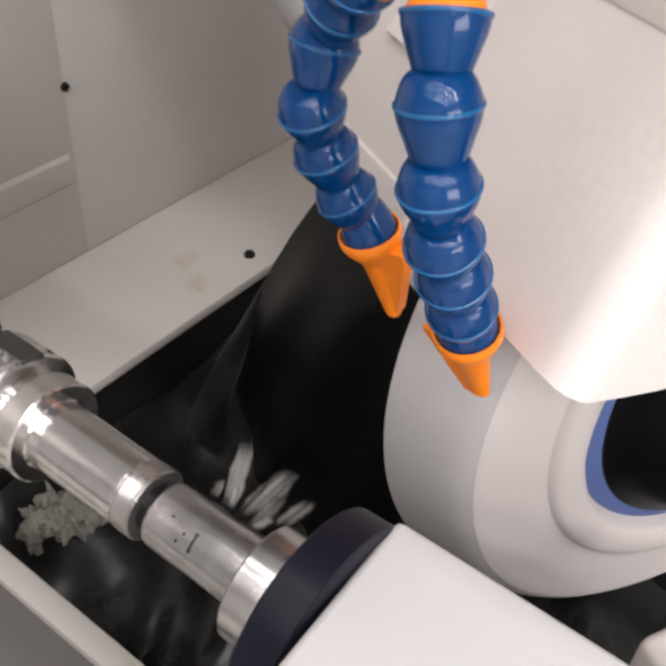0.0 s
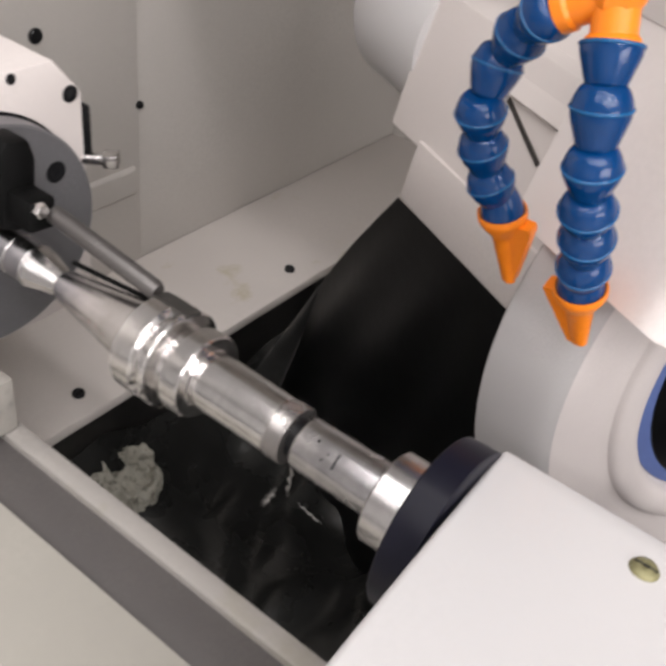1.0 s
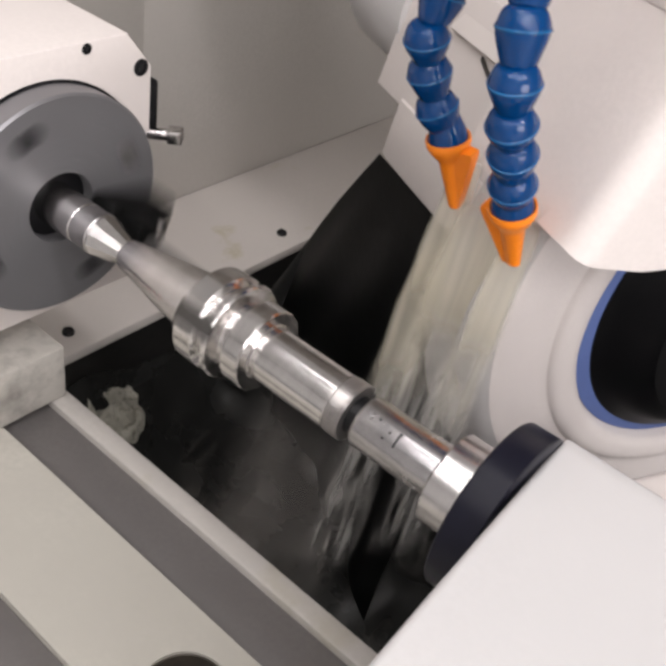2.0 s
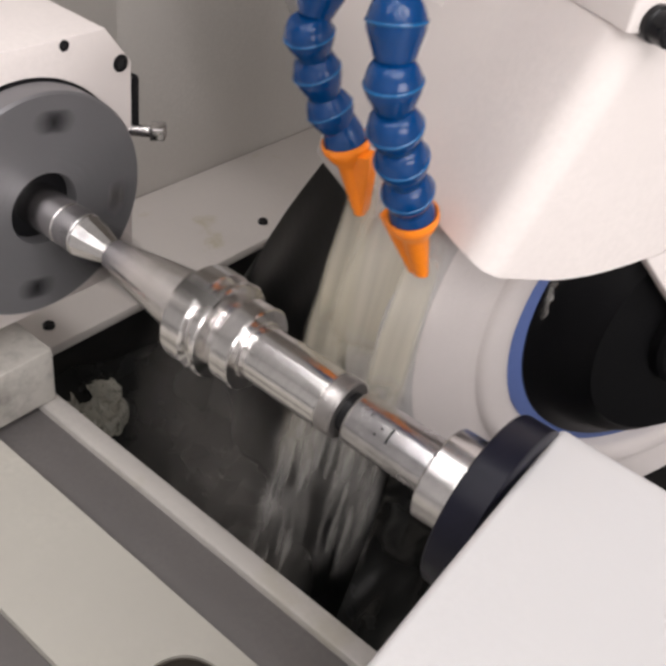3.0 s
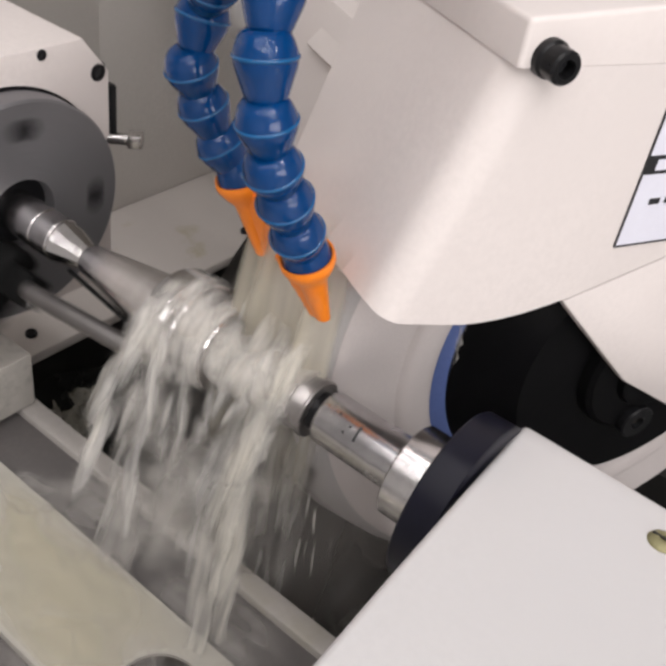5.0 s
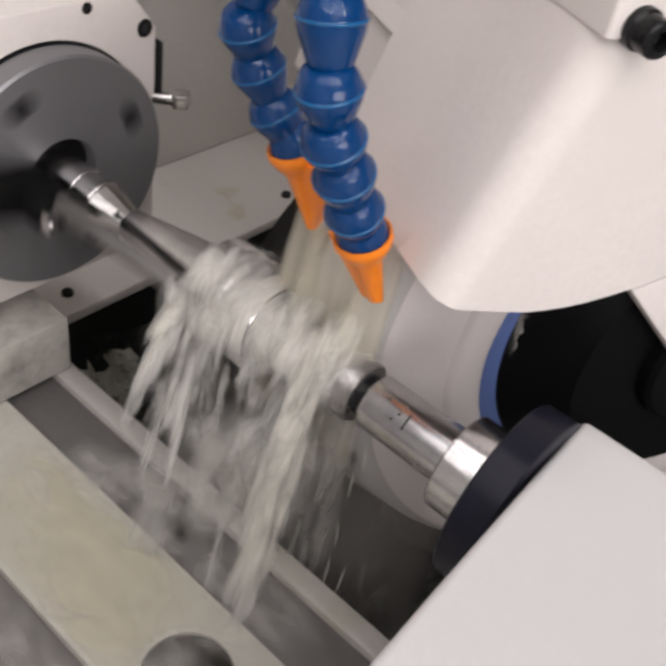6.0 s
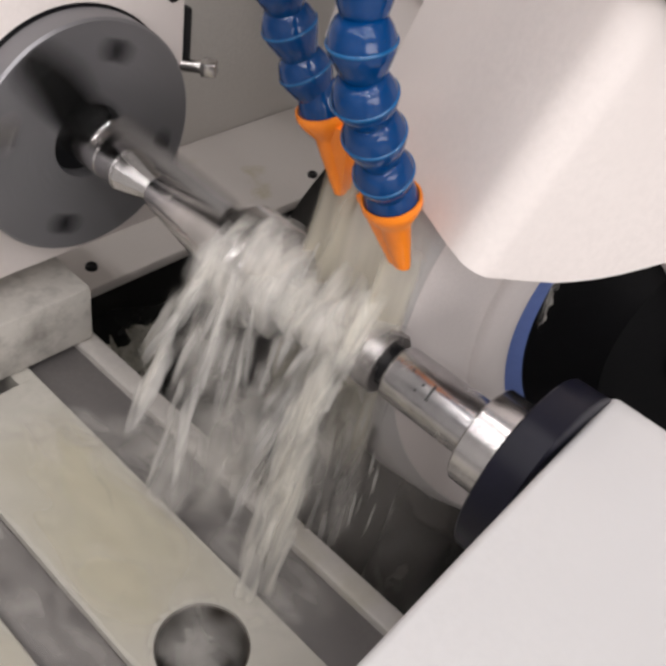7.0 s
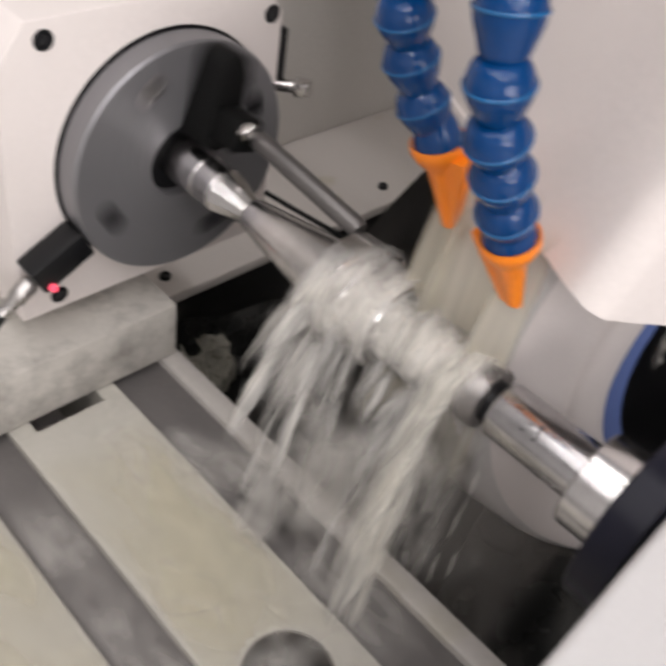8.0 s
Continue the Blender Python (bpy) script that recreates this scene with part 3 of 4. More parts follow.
wheel = thing("grinding_wheel", (0.2, 0.41, 0.0), "large white grinding wheel with a blue blotter and black hub", "grinding wheel", turn=TURN)
WC = Matrix.Translation((0, 0.41, 0))
part("abrasive", lathe([(0.2495, 0.06), (0.2495, 0.2490), (0.2604, 0.2513), (0.2612, 0.2490), (0.2620, 0.2420), (0.2620, 0.2060), (0.2622, 0.2010),
                        (0.2630, 0.1985), (0.2660, 0.1965), (0.2685, 0.1925), (0.2690, 0.1870), (0.2688, 0.1800), (0.2670, 0.1735), (0.2620, 0.1690), (0.2540, 0.1672), (0.2528, 0.1660), (0.2528, 0.06)], 160, WC), STONE, wheel, "white alumina abrasive")
part("grinding_face", lathe([(0.165, 0.06), (0.165, 0.205), (0.196, 0.2680), (0.2030, 0.2805), (0.2060, 0.2830), (0.2090, 0.2828), (0.2480, 0.2640), (0.2540, 0.2600), (0.2580, 0.2555), (0.2604, 0.2515), (0.2490, 0.2495), (0.2490, 0.06)], 160, WC), GRIT, wheel, "conical grinding face, greyer from use and painted shade")
part("blotter", lathe([(0.2530, 0.06), (0.2530, 0.1668), (0.2557, 0.1664), (0.2600, 0.1560), (0.2600, 0.06)], 120, WC), BLOTTER, wheel, "blue paper blotter")
part("flange", lathe([(0.2600, 0.06), (0.2600, 0.1545), (0.2616, 0.1540), (0.2680, 0.1420), (0.2860, 0.128), (0.2900, 0.120), (0.2960, 0.115), (0.2960, 0.02)], 120, WC), HUB, wheel, "black wheel flange")
part("hub", lathe([(0.2960, 0.062), (0.304, 0.060), (0.307, 0.056), (0.307, 0.034), (0.312, 0.032), (0.313, 0.028), (0.313, 0.010), (0.308, 0.010)], 80, WC), HUB, wheel, "black hub nut")
for k in range(2):
    ang = radians(-86 + 180 * k)
    at_y, at_z = 0.41 + 0.050 * math.cos(ang) - 0.004, 0.050 * math.sin(ang)
    wheel_bolt = part("flange_bolt", lathe([(0.300, 0.0150), (0.3130, 0.0150), (0.3142, 0.0138), (0.3142, 0.0060), (0.309, 0.0050)], 28, Matrix.Translation((0, at_y, at_z))), BLACK, wheel)
    part("socket", lathe([(0.3088, 0.0052), (0.3094, 0.0052)], 6, Matrix.Translation((0, at_y, at_z))), RUST, wheel_bolt, "brown hexagonal socket")

housing = thing("wheelhead_housing", (0.0, 0.4, -0.1), "cream folded sheet metal cover of the wheelhead", "wheelhead", turn=TURN)
part("lower_panel", prism([(-0.1418, -0.0670), (-0.1255, 0.0085), (0.157, 0.0035), (0.157, -0.0880)], 0.255, 0.60, 0.002, "y"), CREAM, housing)
bm = prism([(0.2575, -0.002), (0.2575, 0.002), (0.294, 0.143), (0.60, 0.163), (0.60, -0.002)], -0.1890, 0.156, 0.003)
for v in bm.verts:
    v.co.x -= 0.012 if v.co.x < -0.18 and v.co.z > 0.1 else 0.0
part("upper_panel", bm, CREAM, housing)
part("top_cover", prism([(0.280, 0.098), (0.273, 0.103), (0.345, 0.176), (0.60, 0.20), (0.60, 0.152), (0.315, 0.140)], -0.090, 0.1575, 0.003), CREAM, housing, "raised cover with a sloping face")
# thin dark bar stands in for the shade of a slot
bm = box((0, -0.0009, -0.002), (0.078, 0.0009, 0.003))
bm.transform(along((-0.030, 0.2805, 0.094), (0.045, 0.2715, 0.063)))
part("slot", bm, NOTCH, housing, "narrow slot, its shade painted as a dark bar")
part("motor_end", lathe([(-0.36, 0.060), (-0.345, 0.088), (-0.33, 0.095), (-0.187, 0.095)], 64, Matrix.Translation((0, 0.365, 0.075))), WHITE, housing, "round white motor end")
# near-black, with the shade under the housing put into its colour
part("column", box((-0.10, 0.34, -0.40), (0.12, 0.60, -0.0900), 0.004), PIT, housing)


def curtain_mesh():
    """A hanging black apron that spreads towards its lower edge, with soft folds."""
    bm = bmesh.new()
    rows, cols, grid = 30, 40, []
    for i in range(rows):
        v = i / (rows - 1)
        z = -0.0675 - 0.55 * v
        left = float(np.interp(-z, (0.0675, 0.181, 0.245, 0.32, 0.432, 0.53, 0.62), (-0.142, -0.225, -0.267, -0.312, -0.371, -0.412, -0.432)))
        row = []
        for j in range(cols):
            u = j / (cols - 1)
            x = left + (0.135 - left) * u
            fold = (0.014 * math.sin(8 * u + 2.2 + v) + 0.008 * math.sin(21 * u + 1.0 + 3 * v)) * v * min(1.0, u / 0.12)
            crease = 0.006 * v * noise.noise(Vector((u * 5, v * 7, 1.7)))
            row.append(bm.verts.new((x, 0.2535 - 0.03 * v * v * u + fold + crease, z)))
        grid.append(row)
    for i in range(rows - 1):
        for j in range(cols - 1):
            bm.faces.new((grid[i][j], grid[i][j + 1], grid[i + 1][j + 1], grid[i + 1][j]))
    bmesh.ops.solidify(bm, geom=bm.faces[:], thickness=0.002)
    return bm


def curtain_fold():
    """The corner of the apron that is folded forwards."""
    bm, grid = bmesh.new(), []
    top, left, right = Vector((-0.286, 0.2515, -0.278)), Vector((-0.367, 0.1586, -0.56)), Vector((-0.290, 0.184, -0.57))
    for i in range(14):
        row = []
        for j in range(10):
            v, u = i / 13, j / 9
            p = top.lerp(left.lerp(right, u), max(0.02, v))
            row.append(bm.verts.new((p.x, p.y - 0.012 * math.sin(math.pi * u) * v + 0.004 * math.sin(9 * v + 5 * u) * v, p.z)))
        grid.append(row)
    for i in range(13):
        for j in range(9):
            bm.faces.new((grid[i][j], grid[i][j + 1], grid[i + 1][j + 1], grid[i + 1][j]))
    bmesh.ops.solidify(bm, geom=bm.faces[:], thickness=0.0015)
    return bm


curtain = thing("sump_curtain", (0, 0.25, -0.6), "wet black plastic curtain hanging over the sump", "curtain", turn=TURN)
part("sheet", curtain_mesh(), SHEET, curtain, smooth=80)
part("folded_corner", curtain_fold(), FOLD, curtain, "folded corner of the sheet, its sheen painted as paler black", smooth=80)


# ---------------------------------------------------------------- coolant hoses
def hose_segment(p, q, r, parent, dome=True):
    """One ball-and-socket element: dome, sharp rim at p and a tapering skirt towards the next rim at q."""
    p, q = Vector(p), Vector(q)
    n = (q - p).length
    dome_prof = [(-0.74 * r, 0.48 * r), (-0.72 * r, 0.62 * r), (-0.64 * r, 0.735 * r), (-0.50 * r, 0.835 * r), (-0.30 * r, 0.92 * r), (-0.10 * r, 0.98 * r)]
    prof = dome_prof if dome else [(-0.05 * r, 0.80 * r), (-0.05 * r, 0.97 * r)]
    cup = n - 0.62 * r
    prof += [(-0.03 * r, 0.99 * r), (0.10 * r, 0.985 * r)]
    prof += [(0.12 * r + f * (cup - 0.12 * r), w * r) for f, w in ((0.12, 0.975), (0.32, 0.91), (0.55, 0.82), (0.78, 0.735), (0.92, 0.68), (1.0, 0.635))] + [(cup + 0.08 * r, 0.52 * r)]
    segment = part("hose_segment", lathe(prof, 40, along(p, q)), BLUE, parent, smooth=28)
    part("rim", lathe([(-0.045 * r, 0.96 * r), (-0.040 * r, 1.012 * r), (-0.010 * r, 1.034 * r), (0.040 * r, 1.034 * r), (0.075 * r, 1.012 * r), (0.080 * r, 0.95 * r)], 40, along(p, q), closed=True),
         BLUE_RIM, segment, "lighter blue rim", smooth=60)
    return segment


def flat_nozzle(p, q, r, parent, ear):
    """A round collar that narrows to a flattened outlet."""
    p, q = Vector(p), Vector(q)
    n = (q - p).length
    bm = lathe([(0.05 * r, 0.90 * r), (-0.16 * r, 0.98 * r), (-0.16 * r, 1.05 * r), (0.0, 1.07 * r), (0.14 * r, 1.06 * r), (0.34 * r, 0.98 * r), (0.60 * r, 0.84 * r), (0.85 * r, 0.66 * r), (1.10 * r, 0.56 * r), (n, 0.34 * r), (n, 0.26 * r), (0.9 * n, 0.2 * r)], 40)
    for v in bm.verts:
        k = min(1, max(0, (v.co.x - 0.5 * r) / (n - 0.5 * r)))
        v.co.y *= 1 + 0.25 * k
        v.co.z *= 1 - 0.15 * k
    m = along(p, q)
    bm.transform(m)
    part("ball", lathe([(-1.25 * r, 0.60 * r), (-0.95 * r, 0.72 * r), (-0.6 * r, 0.84 * r), (-0.2 * r, 0.92 * r), (0.10 * r, 0.93 * r)], 36, m), BLUE, parent, "blue ball seated in the nozzle")
    side, down = Vector(ear), (q - p).normalized()
    side = (side - down * side.dot(down)).normalized()
    depth = side.cross(down) * 0.34 * r
    fin = bmesh.new()
    vs = [fin.verts.new(p + down * s + side * o + depth * d * w) for d in (1, -1)
          for s, o, w in ((0.25 * r, 0.2 * r, 1.3), (0.30 * r, 1.42 * r, 1.0), (0.55 * r, 1.45 * r, 0.9), (n * 0.985, 0.36 * r, 0.8), (n * 0.985, -0.1 * r, 0.8))]
    fin.faces.new(vs[:5]), fin.faces.new(vs[5:])
    for k in range(5):
        fin.faces.new((vs[k], vs[(k + 1) % 5], vs[5 + (k + 1) % 5], vs[5 + k]))
    bm = joined(bm, bevelled(fin, 0.0008))
    return part("nozzle", bm, ORANGE, parent, "orange tapered nozzle", smooth=28)


def hose(name_label, joints, collar, tip, r, ear):
    ob = thing("coolant_hose", joints[-1], name_label, "coolant hose", "coolant hoses")
    for k, (p, q) in enumerate(zip(joints, joints[1:] + [collar])):
        hose_segment(p, q, r, ob, dome=k > 0 or ear[0] > 0)
    flat_nozzle(collar, tip, r, ob, ear)
    return ob


HOSE_A = [(0.2828, -0.0495, 0.2705), (0.2905, -0.0600, 0.2445), (0.2960, -0.0615, 0.2148), (0.2990, -0.0565, 0.1895), (0.3002, -0.0458, 0.1684), (0.2997, -0.0310, 0.1424)]  # centres of the rims
HOSE_B = [(0.2450, -0.0460, 0.2745), (0.2275, -0.0320, 0.2550), (0.2150, -0.0250, 0.2330), (0.2145, -0.0315, 0.2065), (0.2168, -0.0230, 0.1832), (0.2227, -0.0127, 0.1584)]
hose_a = hose("blue jointed coolant hose with orange nozzle, hanging straight", HOSE_A, (0.2985, -0.0165, 0.1190), (0.3033, 0.0005, 0.0727), 0.0156, (-1, 0, 0))
hose_b = hose("blue jointed coolant hose with orange nozzle, curving away", HOSE_B, (0.2322, -0.0035, 0.1362), (0.2430, 0.0100, 0.0855), 0.0150, (1, 0, 0))
tee = thing("hose_splitter", (0.275, -0.045, 0.29), "orange plastic hose splitter", "pipe fitting")
part("body", lathe([(-0.014, 0.004), (-0.010, 0.011), (0, 0.0155), (0.010, 0.011), (0.014, 0.004)], 32, Matrix.Translation((0.276, -0.044, 0.294))), ORANGE, tee)
part("branch", lathe([(0, 0.0115), (0.020, 0.0115), (0.022, 0.0135), (0.028, 0.0135)], 32, along((0.276, -0.044, 0.294), (0.2832, -0.0502, 0.2690))), ORANGE, tee)
part("branch", lathe([(0, 0.0115), (0.022, 0.0115), (0.024, 0.0130), (0.030, 0.0130)], 32, along((0.276, -0.044, 0.294), (0.2440, -0.0460, 0.2740))), ORANGE, tee)
part("inlet", lathe([(0, 0.0120), (0.018, 0.0130), (0.020, 0.0165), (0.040, 0.0165)], 32, along((0.276, -0.044, 0.294), (0.286, -0.030, 0.330))), ORANGE, tee)
feed = thing("feed_hose", (0.30, 0.0, 0.36), "blue jointed feed hose over the guard", "coolant hose", "coolant hoses")
FEED = [(0.287, -0.028, 0.334), (0.300, 0.000, 0.358), (0.312, 0.034, 0.372), (0.322, 0.070, 0.372), (0.331, 0.104, 0.356), (0.337, 0.130, 0.330), (0.340, 0.148, 0.300)]
for p, q in zip(FEED, FEED[1:]):
    hose_segment(p, q, 0.016, feed)


# ---------------------------------------------------------------- swarf and foam in the sump
def liner_mesh():
    """Loose black plastic lining the sump, with folds."""
    bm = bmesh.new()
    grid = []
    for i in range(80):
        x = -0.268 + 0.95 * i / 79
        row = []
        for j in range(56):
            y = 0.012 + 0.60 * j / 55
            p = Vector((x, y, 0))
            z = -0.60 + 0.045 * noise.noise(Vector((x * 4 + 3.1, y * 5, 0.4))) + 0.045 * abs(noise.noise(Vector((x * 7, y * 5 + x * 9, 2.0)))) + 0.010 * noise.noise(Vector((x * 22, y * 16, 5.0))) + 0.08 * math.exp(-(x + 0.268) / 0.05)
            row.append(bm.verts.new((x, y, min(z, -0.45))))
        grid.append(row)
    for i in range(79):
        for j in range(55):
            bm.faces.new((grid[i][j], grid[i + 1][j], grid[i + 1][j + 1], grid[i][j + 1]))
    return bm


liner = thing("sump_liner", (0.2, 0.3, -0.9), "crumpled glossy black plastic lining the sump", "plastic sheet", kind="structure")
part("sheet", liner_mesh(), LINER, liner, smooth=80)

# ---------------------------------------------------------------- movement of the machine
TABLE_X = [(0.0, -0.1253), (1.08, -0.1247), (1.30, -0.1050), (1.5, -0.0810), (1.7, -0.0592), (2.1, -0.012), (2.3, 0.0), (8.0, 0.0)]
HEAD_Y = [(0.0, 0.1178), (0.5, 0.1341), (1.0, 0.1350), (1.5, 0.1379), (2.2, 0.1379), (2.4, 0.131), (2.8, 0.0908), (3.0, 0.0698), (3.5, 0.0178), (3.75, 0.003), (4.0, 0.0), (8.0, 0.0)]
DOG = [(0.0, 85), (1.0, 85), (1.1, 150), (1.2, 240), (1.3, 340), (1.4, 440), (1.7, 750), (2.8, 1900), (3.1, 2215), (3.5, 2635), (3.9, 3025), (4.0, 3130), (4.2, 3350), (4.5, 3675), (5.9, 5105), (6.6, 5820),
       (7.3, 6555), (8.0, 7275)]


def at(rows, t):
    for (t0, v0), (t1, v1) in zip(rows, rows[1:]):
        if t <= t1:
            return v0 + (v1 - v0) * max(0.0, t - t0) / (t1 - t0)
    return rows[-1][1]


TABLE_THINGS = [table, head, sensor, tail]
HEAD_THINGS = [guard, label, wheel, housing, curtain, hose_a, hose_b, tee, feed]
TURNED_THINGS = [guard, label, wheel, housing, curtain]


def motions():
    for ob in TABLE_THINGS:
        walk(ob, [(t, pose(*(ANCHOR[ob] + Vector((x, 0, 0))))) for t, x in TABLE_X])
    for ob in HEAD_THINGS:
        turn = pose(0, 0, 0, 0, 0, TURN if ob in TURNED_THINGS else 0)
        slip = 0.055 if ob is curtain else 0.0  # the curtain is drawn along its panel as the wheelhead comes forward
        walk(ob, [(t, Matrix.Translation((0, y, 0)) @ turn @ Matrix.Translation(ANCHOR[ob] + Vector((slip * max(0.0, 1 - y / 0.1379) ** 1.3, 0, 0)))) for t, y in HEAD_Y])
    times = [0.0, 0.5, 1.0] + [1.0 + k / 15 for k in range(1, 106)]
    for ob in (plate, holder):
        walk(ob, [(t, pose(ANCHOR[ob].x + at(TABLE_X, t), 0, 0, at(DOG, t) - DOG0, 0, 0)) for t in times])
    for ob, rows in WATER:
        walk(ob, rows)


WATER = []
# ---------------------------------------------------------------- coolant: rigid pieces of water that move
RND = random.Random(11)


def ribbon(path, widths, thick, sides=10, spin=0.0):
    """An arched sheet of water along a path of local points (long axis z)."""
    bm = bmesh.new()
    uv = bm.loops.layers.uv.new("UVMap")
    rings, rows = [], len(path) - 1
    for p, w in zip(path, widths):
        ring = []
        for k in range(sides + 1):
            ang = math.pi * k / sides
            x, y = w * math.cos(ang), thick * w * math.sin(ang)
            ring.append(bm.verts.new((p[0] + x * math.cos(spin) - y * math.sin(spin), p[1] + x * math.sin(spin) + y * math.cos(spin), p[2])))
        rings.append(ring)
    for i, (a, b) in enumerate(zip(rings, rings[1:])):
        for k in range(sides):
            f = bm.faces.new((a[k], a[k + 1], b[k + 1], b[k]))
            for loop, (c, r) in zip(f.loops, ((k, i), (k + 1, i), (k + 1, i + 1), (k, i + 1))):
                loop[uv].uv = (0.5 - 0.5 * math.cos(math.pi * c / sides), r / rows)
    return bm


def water_piece(name, bm, mat, label, category, group):
    bmesh.ops.recalc_face_normals(bm, faces=bm.faces)
    me = bpy.data.meshes.new(name)
    bm.to_mesh(me)
    bm.free()
    me.materials.append(mat)
    me.polygons.foreach_set("use_smooth", [True] * len(me.polygons))
    return tagged(new(name, me), label, category, group)


def facing(place, direction, across=(0.83, 0.55, 0.0)):
    """A pose at a place whose -z axis lies along a direction and whose x axis lies across it."""
    z = -Vector(direction).normalized()
    x = Vector(across)
    x = (x - z * x.dot(z)).normalized()
    m = Matrix((x, z.cross(x), z)).transposed().to_4x4()
    return Matrix.Translation(place) @ m


def between(m, n, f):
    return Matrix.LocRotScale(m.translation.lerp(n.translation, f), m.to_quaternion().slerp(n.to_quaternion(), f), None)


# jets, each of long flat pieces that leave the hose one after the other
def jet(tip, inside, start, way, wide, mats, face):
    way = Vector(way).normalized()
    n, step = 0.165, 0.085
    for k, mat in enumerate(mats):
        steps = 16
        w0, w1 = wide * (0.62 + 0.20 * k), wide * (0.82 + 0.20 * k)
        path = [(0.0008 * math.sin(0.5 * i + k), 0.0, n / 2 - n * i / steps) for i in range(steps + 1)]
        widths = [(w0 + (w1 - w0) * i / steps) * (1 + 0.02 * math.sin(0.9 * i + k)) for i in range(steps + 1)]
        ob = water_piece("coolant_jet", ribbon(path, widths, 0.18), mat, "milky yellowish jet of coolant falling from the nozzle", "coolant", "coolant jets")
        rest = facing(inside, (0.45, 0.89, 0.02), (0.89, -0.45, 0.0))
        place = Vector(tip) + way * (0.045 + step * k)
        flow = facing(place, way) @ pose(0, 0, 0, 0, 0, face)
        rows = [(t, Matrix.Translation((0, at(HEAD_Y, t), 0)) @ rest) for t in (0.0, 0.5, 1.0, start)]
        move = Matrix.Translation((0, at(HEAD_Y, start), 0))
        rows += [(start + 0.04 * f + 0.03 * k, move @ between(rest, flow, f / 2)) for f in (1, 2)]
        t, count = start + 0.20 + 0.03 * k, k
        while t < 7.95:
            down = (0.0, 0.012, 0.024, 0.004)[count % 4]
            rows.append((t, Matrix.Translation(Vector((0, at(HEAD_Y, t), 0)) + way * (down - 0.012)) @ flow @ pose(0, 0, 0, 0, 0, 3 * math.sin(37 * t + k))))
            t += 0.0667
            count += 1
        rows.append((8.0, rows[-1][1]))
        WATER.append((ob, rows))


jet((0.2430, 0.0100, 0.0930), (0.270, 0.150, 0.175), 1.30, (-0.07, -0.02, -1), 0.0190, (JET, JET, SHEER, VEIL, VEIL), 0)
jet((0.3033, 0.0005, 0.0800), (0.310, 0.130, 0.170), 1.33, (-0.06, 0.00, -1), 0.0210, (JET, SHEER, VEIL, VEIL), 0)
jet((0.2740, 0.0085, 0.0880), (0.290, 0.140, 0.175), 1.36, (-0.06, 0.00, -1), 0.0420, (JET, SHEER, VEIL), 0)

# coolant thrown off the turning work
STORE = (0.283, 0.103, 0.0)  # the wet wheel carries the water until it meets the work


def store_pose(t):
    return Matrix.Translation(Vector(STORE) + Vector((0, at(HEAD_Y, t), 0))) @ pose(0, 0, 0, 0, 0, -27)


def thrown(ob, out, start, drop, seed, fall):
    """Rows of a piece that waits at the wet wheel, comes out at start, and then streams along its fall again and again."""
    rnd = random.Random(seed)
    rest = store_pose(start)
    rows = [(t, store_pose(t)) for t, _ in HEAD_Y if t < start - 0.02] + [(start, rest)]
    rows += [(start + 0.034 * f, between(rest, out, f / 3)) for f in (1, 2, 3)]
    tick = frame(start + 0.134) - 1 + rnd.randrange(4)
    while tick < 237:
        turn = pose(rnd.uniform(-0.002, 0.002), rnd.uniform(-0.002, 0.002), 0, rnd.uniform(-4, 4), rnd.uniform(-4, 4), rnd.uniform(-10, 10))
        rows.append((tick / 30, Matrix.Translation(fall * (-drop / 2)) @ out @ turn))
        rows.append(((tick + 3) / 30, Matrix.Translation(fall * (drop / 2)) @ out @ turn))
        tick += 4
    rows.append((8.0, out))
    WATER.append((ob, rows))


def course(start_at, speed, tau):
    p, v = Vector(start_at), Vector(speed)
    return p + v * tau + Vector((0, 0, -4.9 * tau * tau))


def streak(start_at, speed, ta, tb, width, start, mat, flat=0.3, drop=0.06, spin=0, label="white frothy strand of coolant thrown off the work", name="coolant_strand", group="coolant strands", blunt=0.25):
    """One tapering piece of water on a thrown course between two moments of its flight."""
    pts = [course(start_at, speed, ta + (tb - ta) * i / 12) for i in range(13)]
    mid, way = (pts[0] + pts[-1]) / 2, (pts[-1] - pts[0]).normalized()
    out = facing(mid, way) @ pose(0, 0, 0, 0, 0, spin + RND.uniform(-30, 30))
    inv, ph = out.inverted(), RND.uniform(0, 6.28)
    local = [inv @ p + Vector((0.16 * width * math.sin(1.1 * j + ph), 0.14 * width * math.cos(0.9 * j + 2 * ph), 0)) for j, p in enumerate(pts)]
    wd = [width * (blunt + (1 - blunt) * math.sin(math.pi * (0.06 + 0.88 * i / 12)) ** 0.7) * (1 + 0.10 * math.sin(1.9 * i + ph)) for i in range(13)]
    ob = water_piece(name, ribbon(local, wd, flat, 8), mat, label, "coolant", group)
    thrown(ob, out, start, drop, int(ph * 1000), way)


def around(x0, ang):
    r = 0.038 if x0 < 0.203 else 0.033 if x0 < 0.233 else 0.022
    return -r * math.cos(radians(ang)), r * math.sin(radians(ang))


def landing(z0, vz):
    return (vz + math.sqrt(vz * vz + 19.6 * (z0 + 0.206))) / 9.8


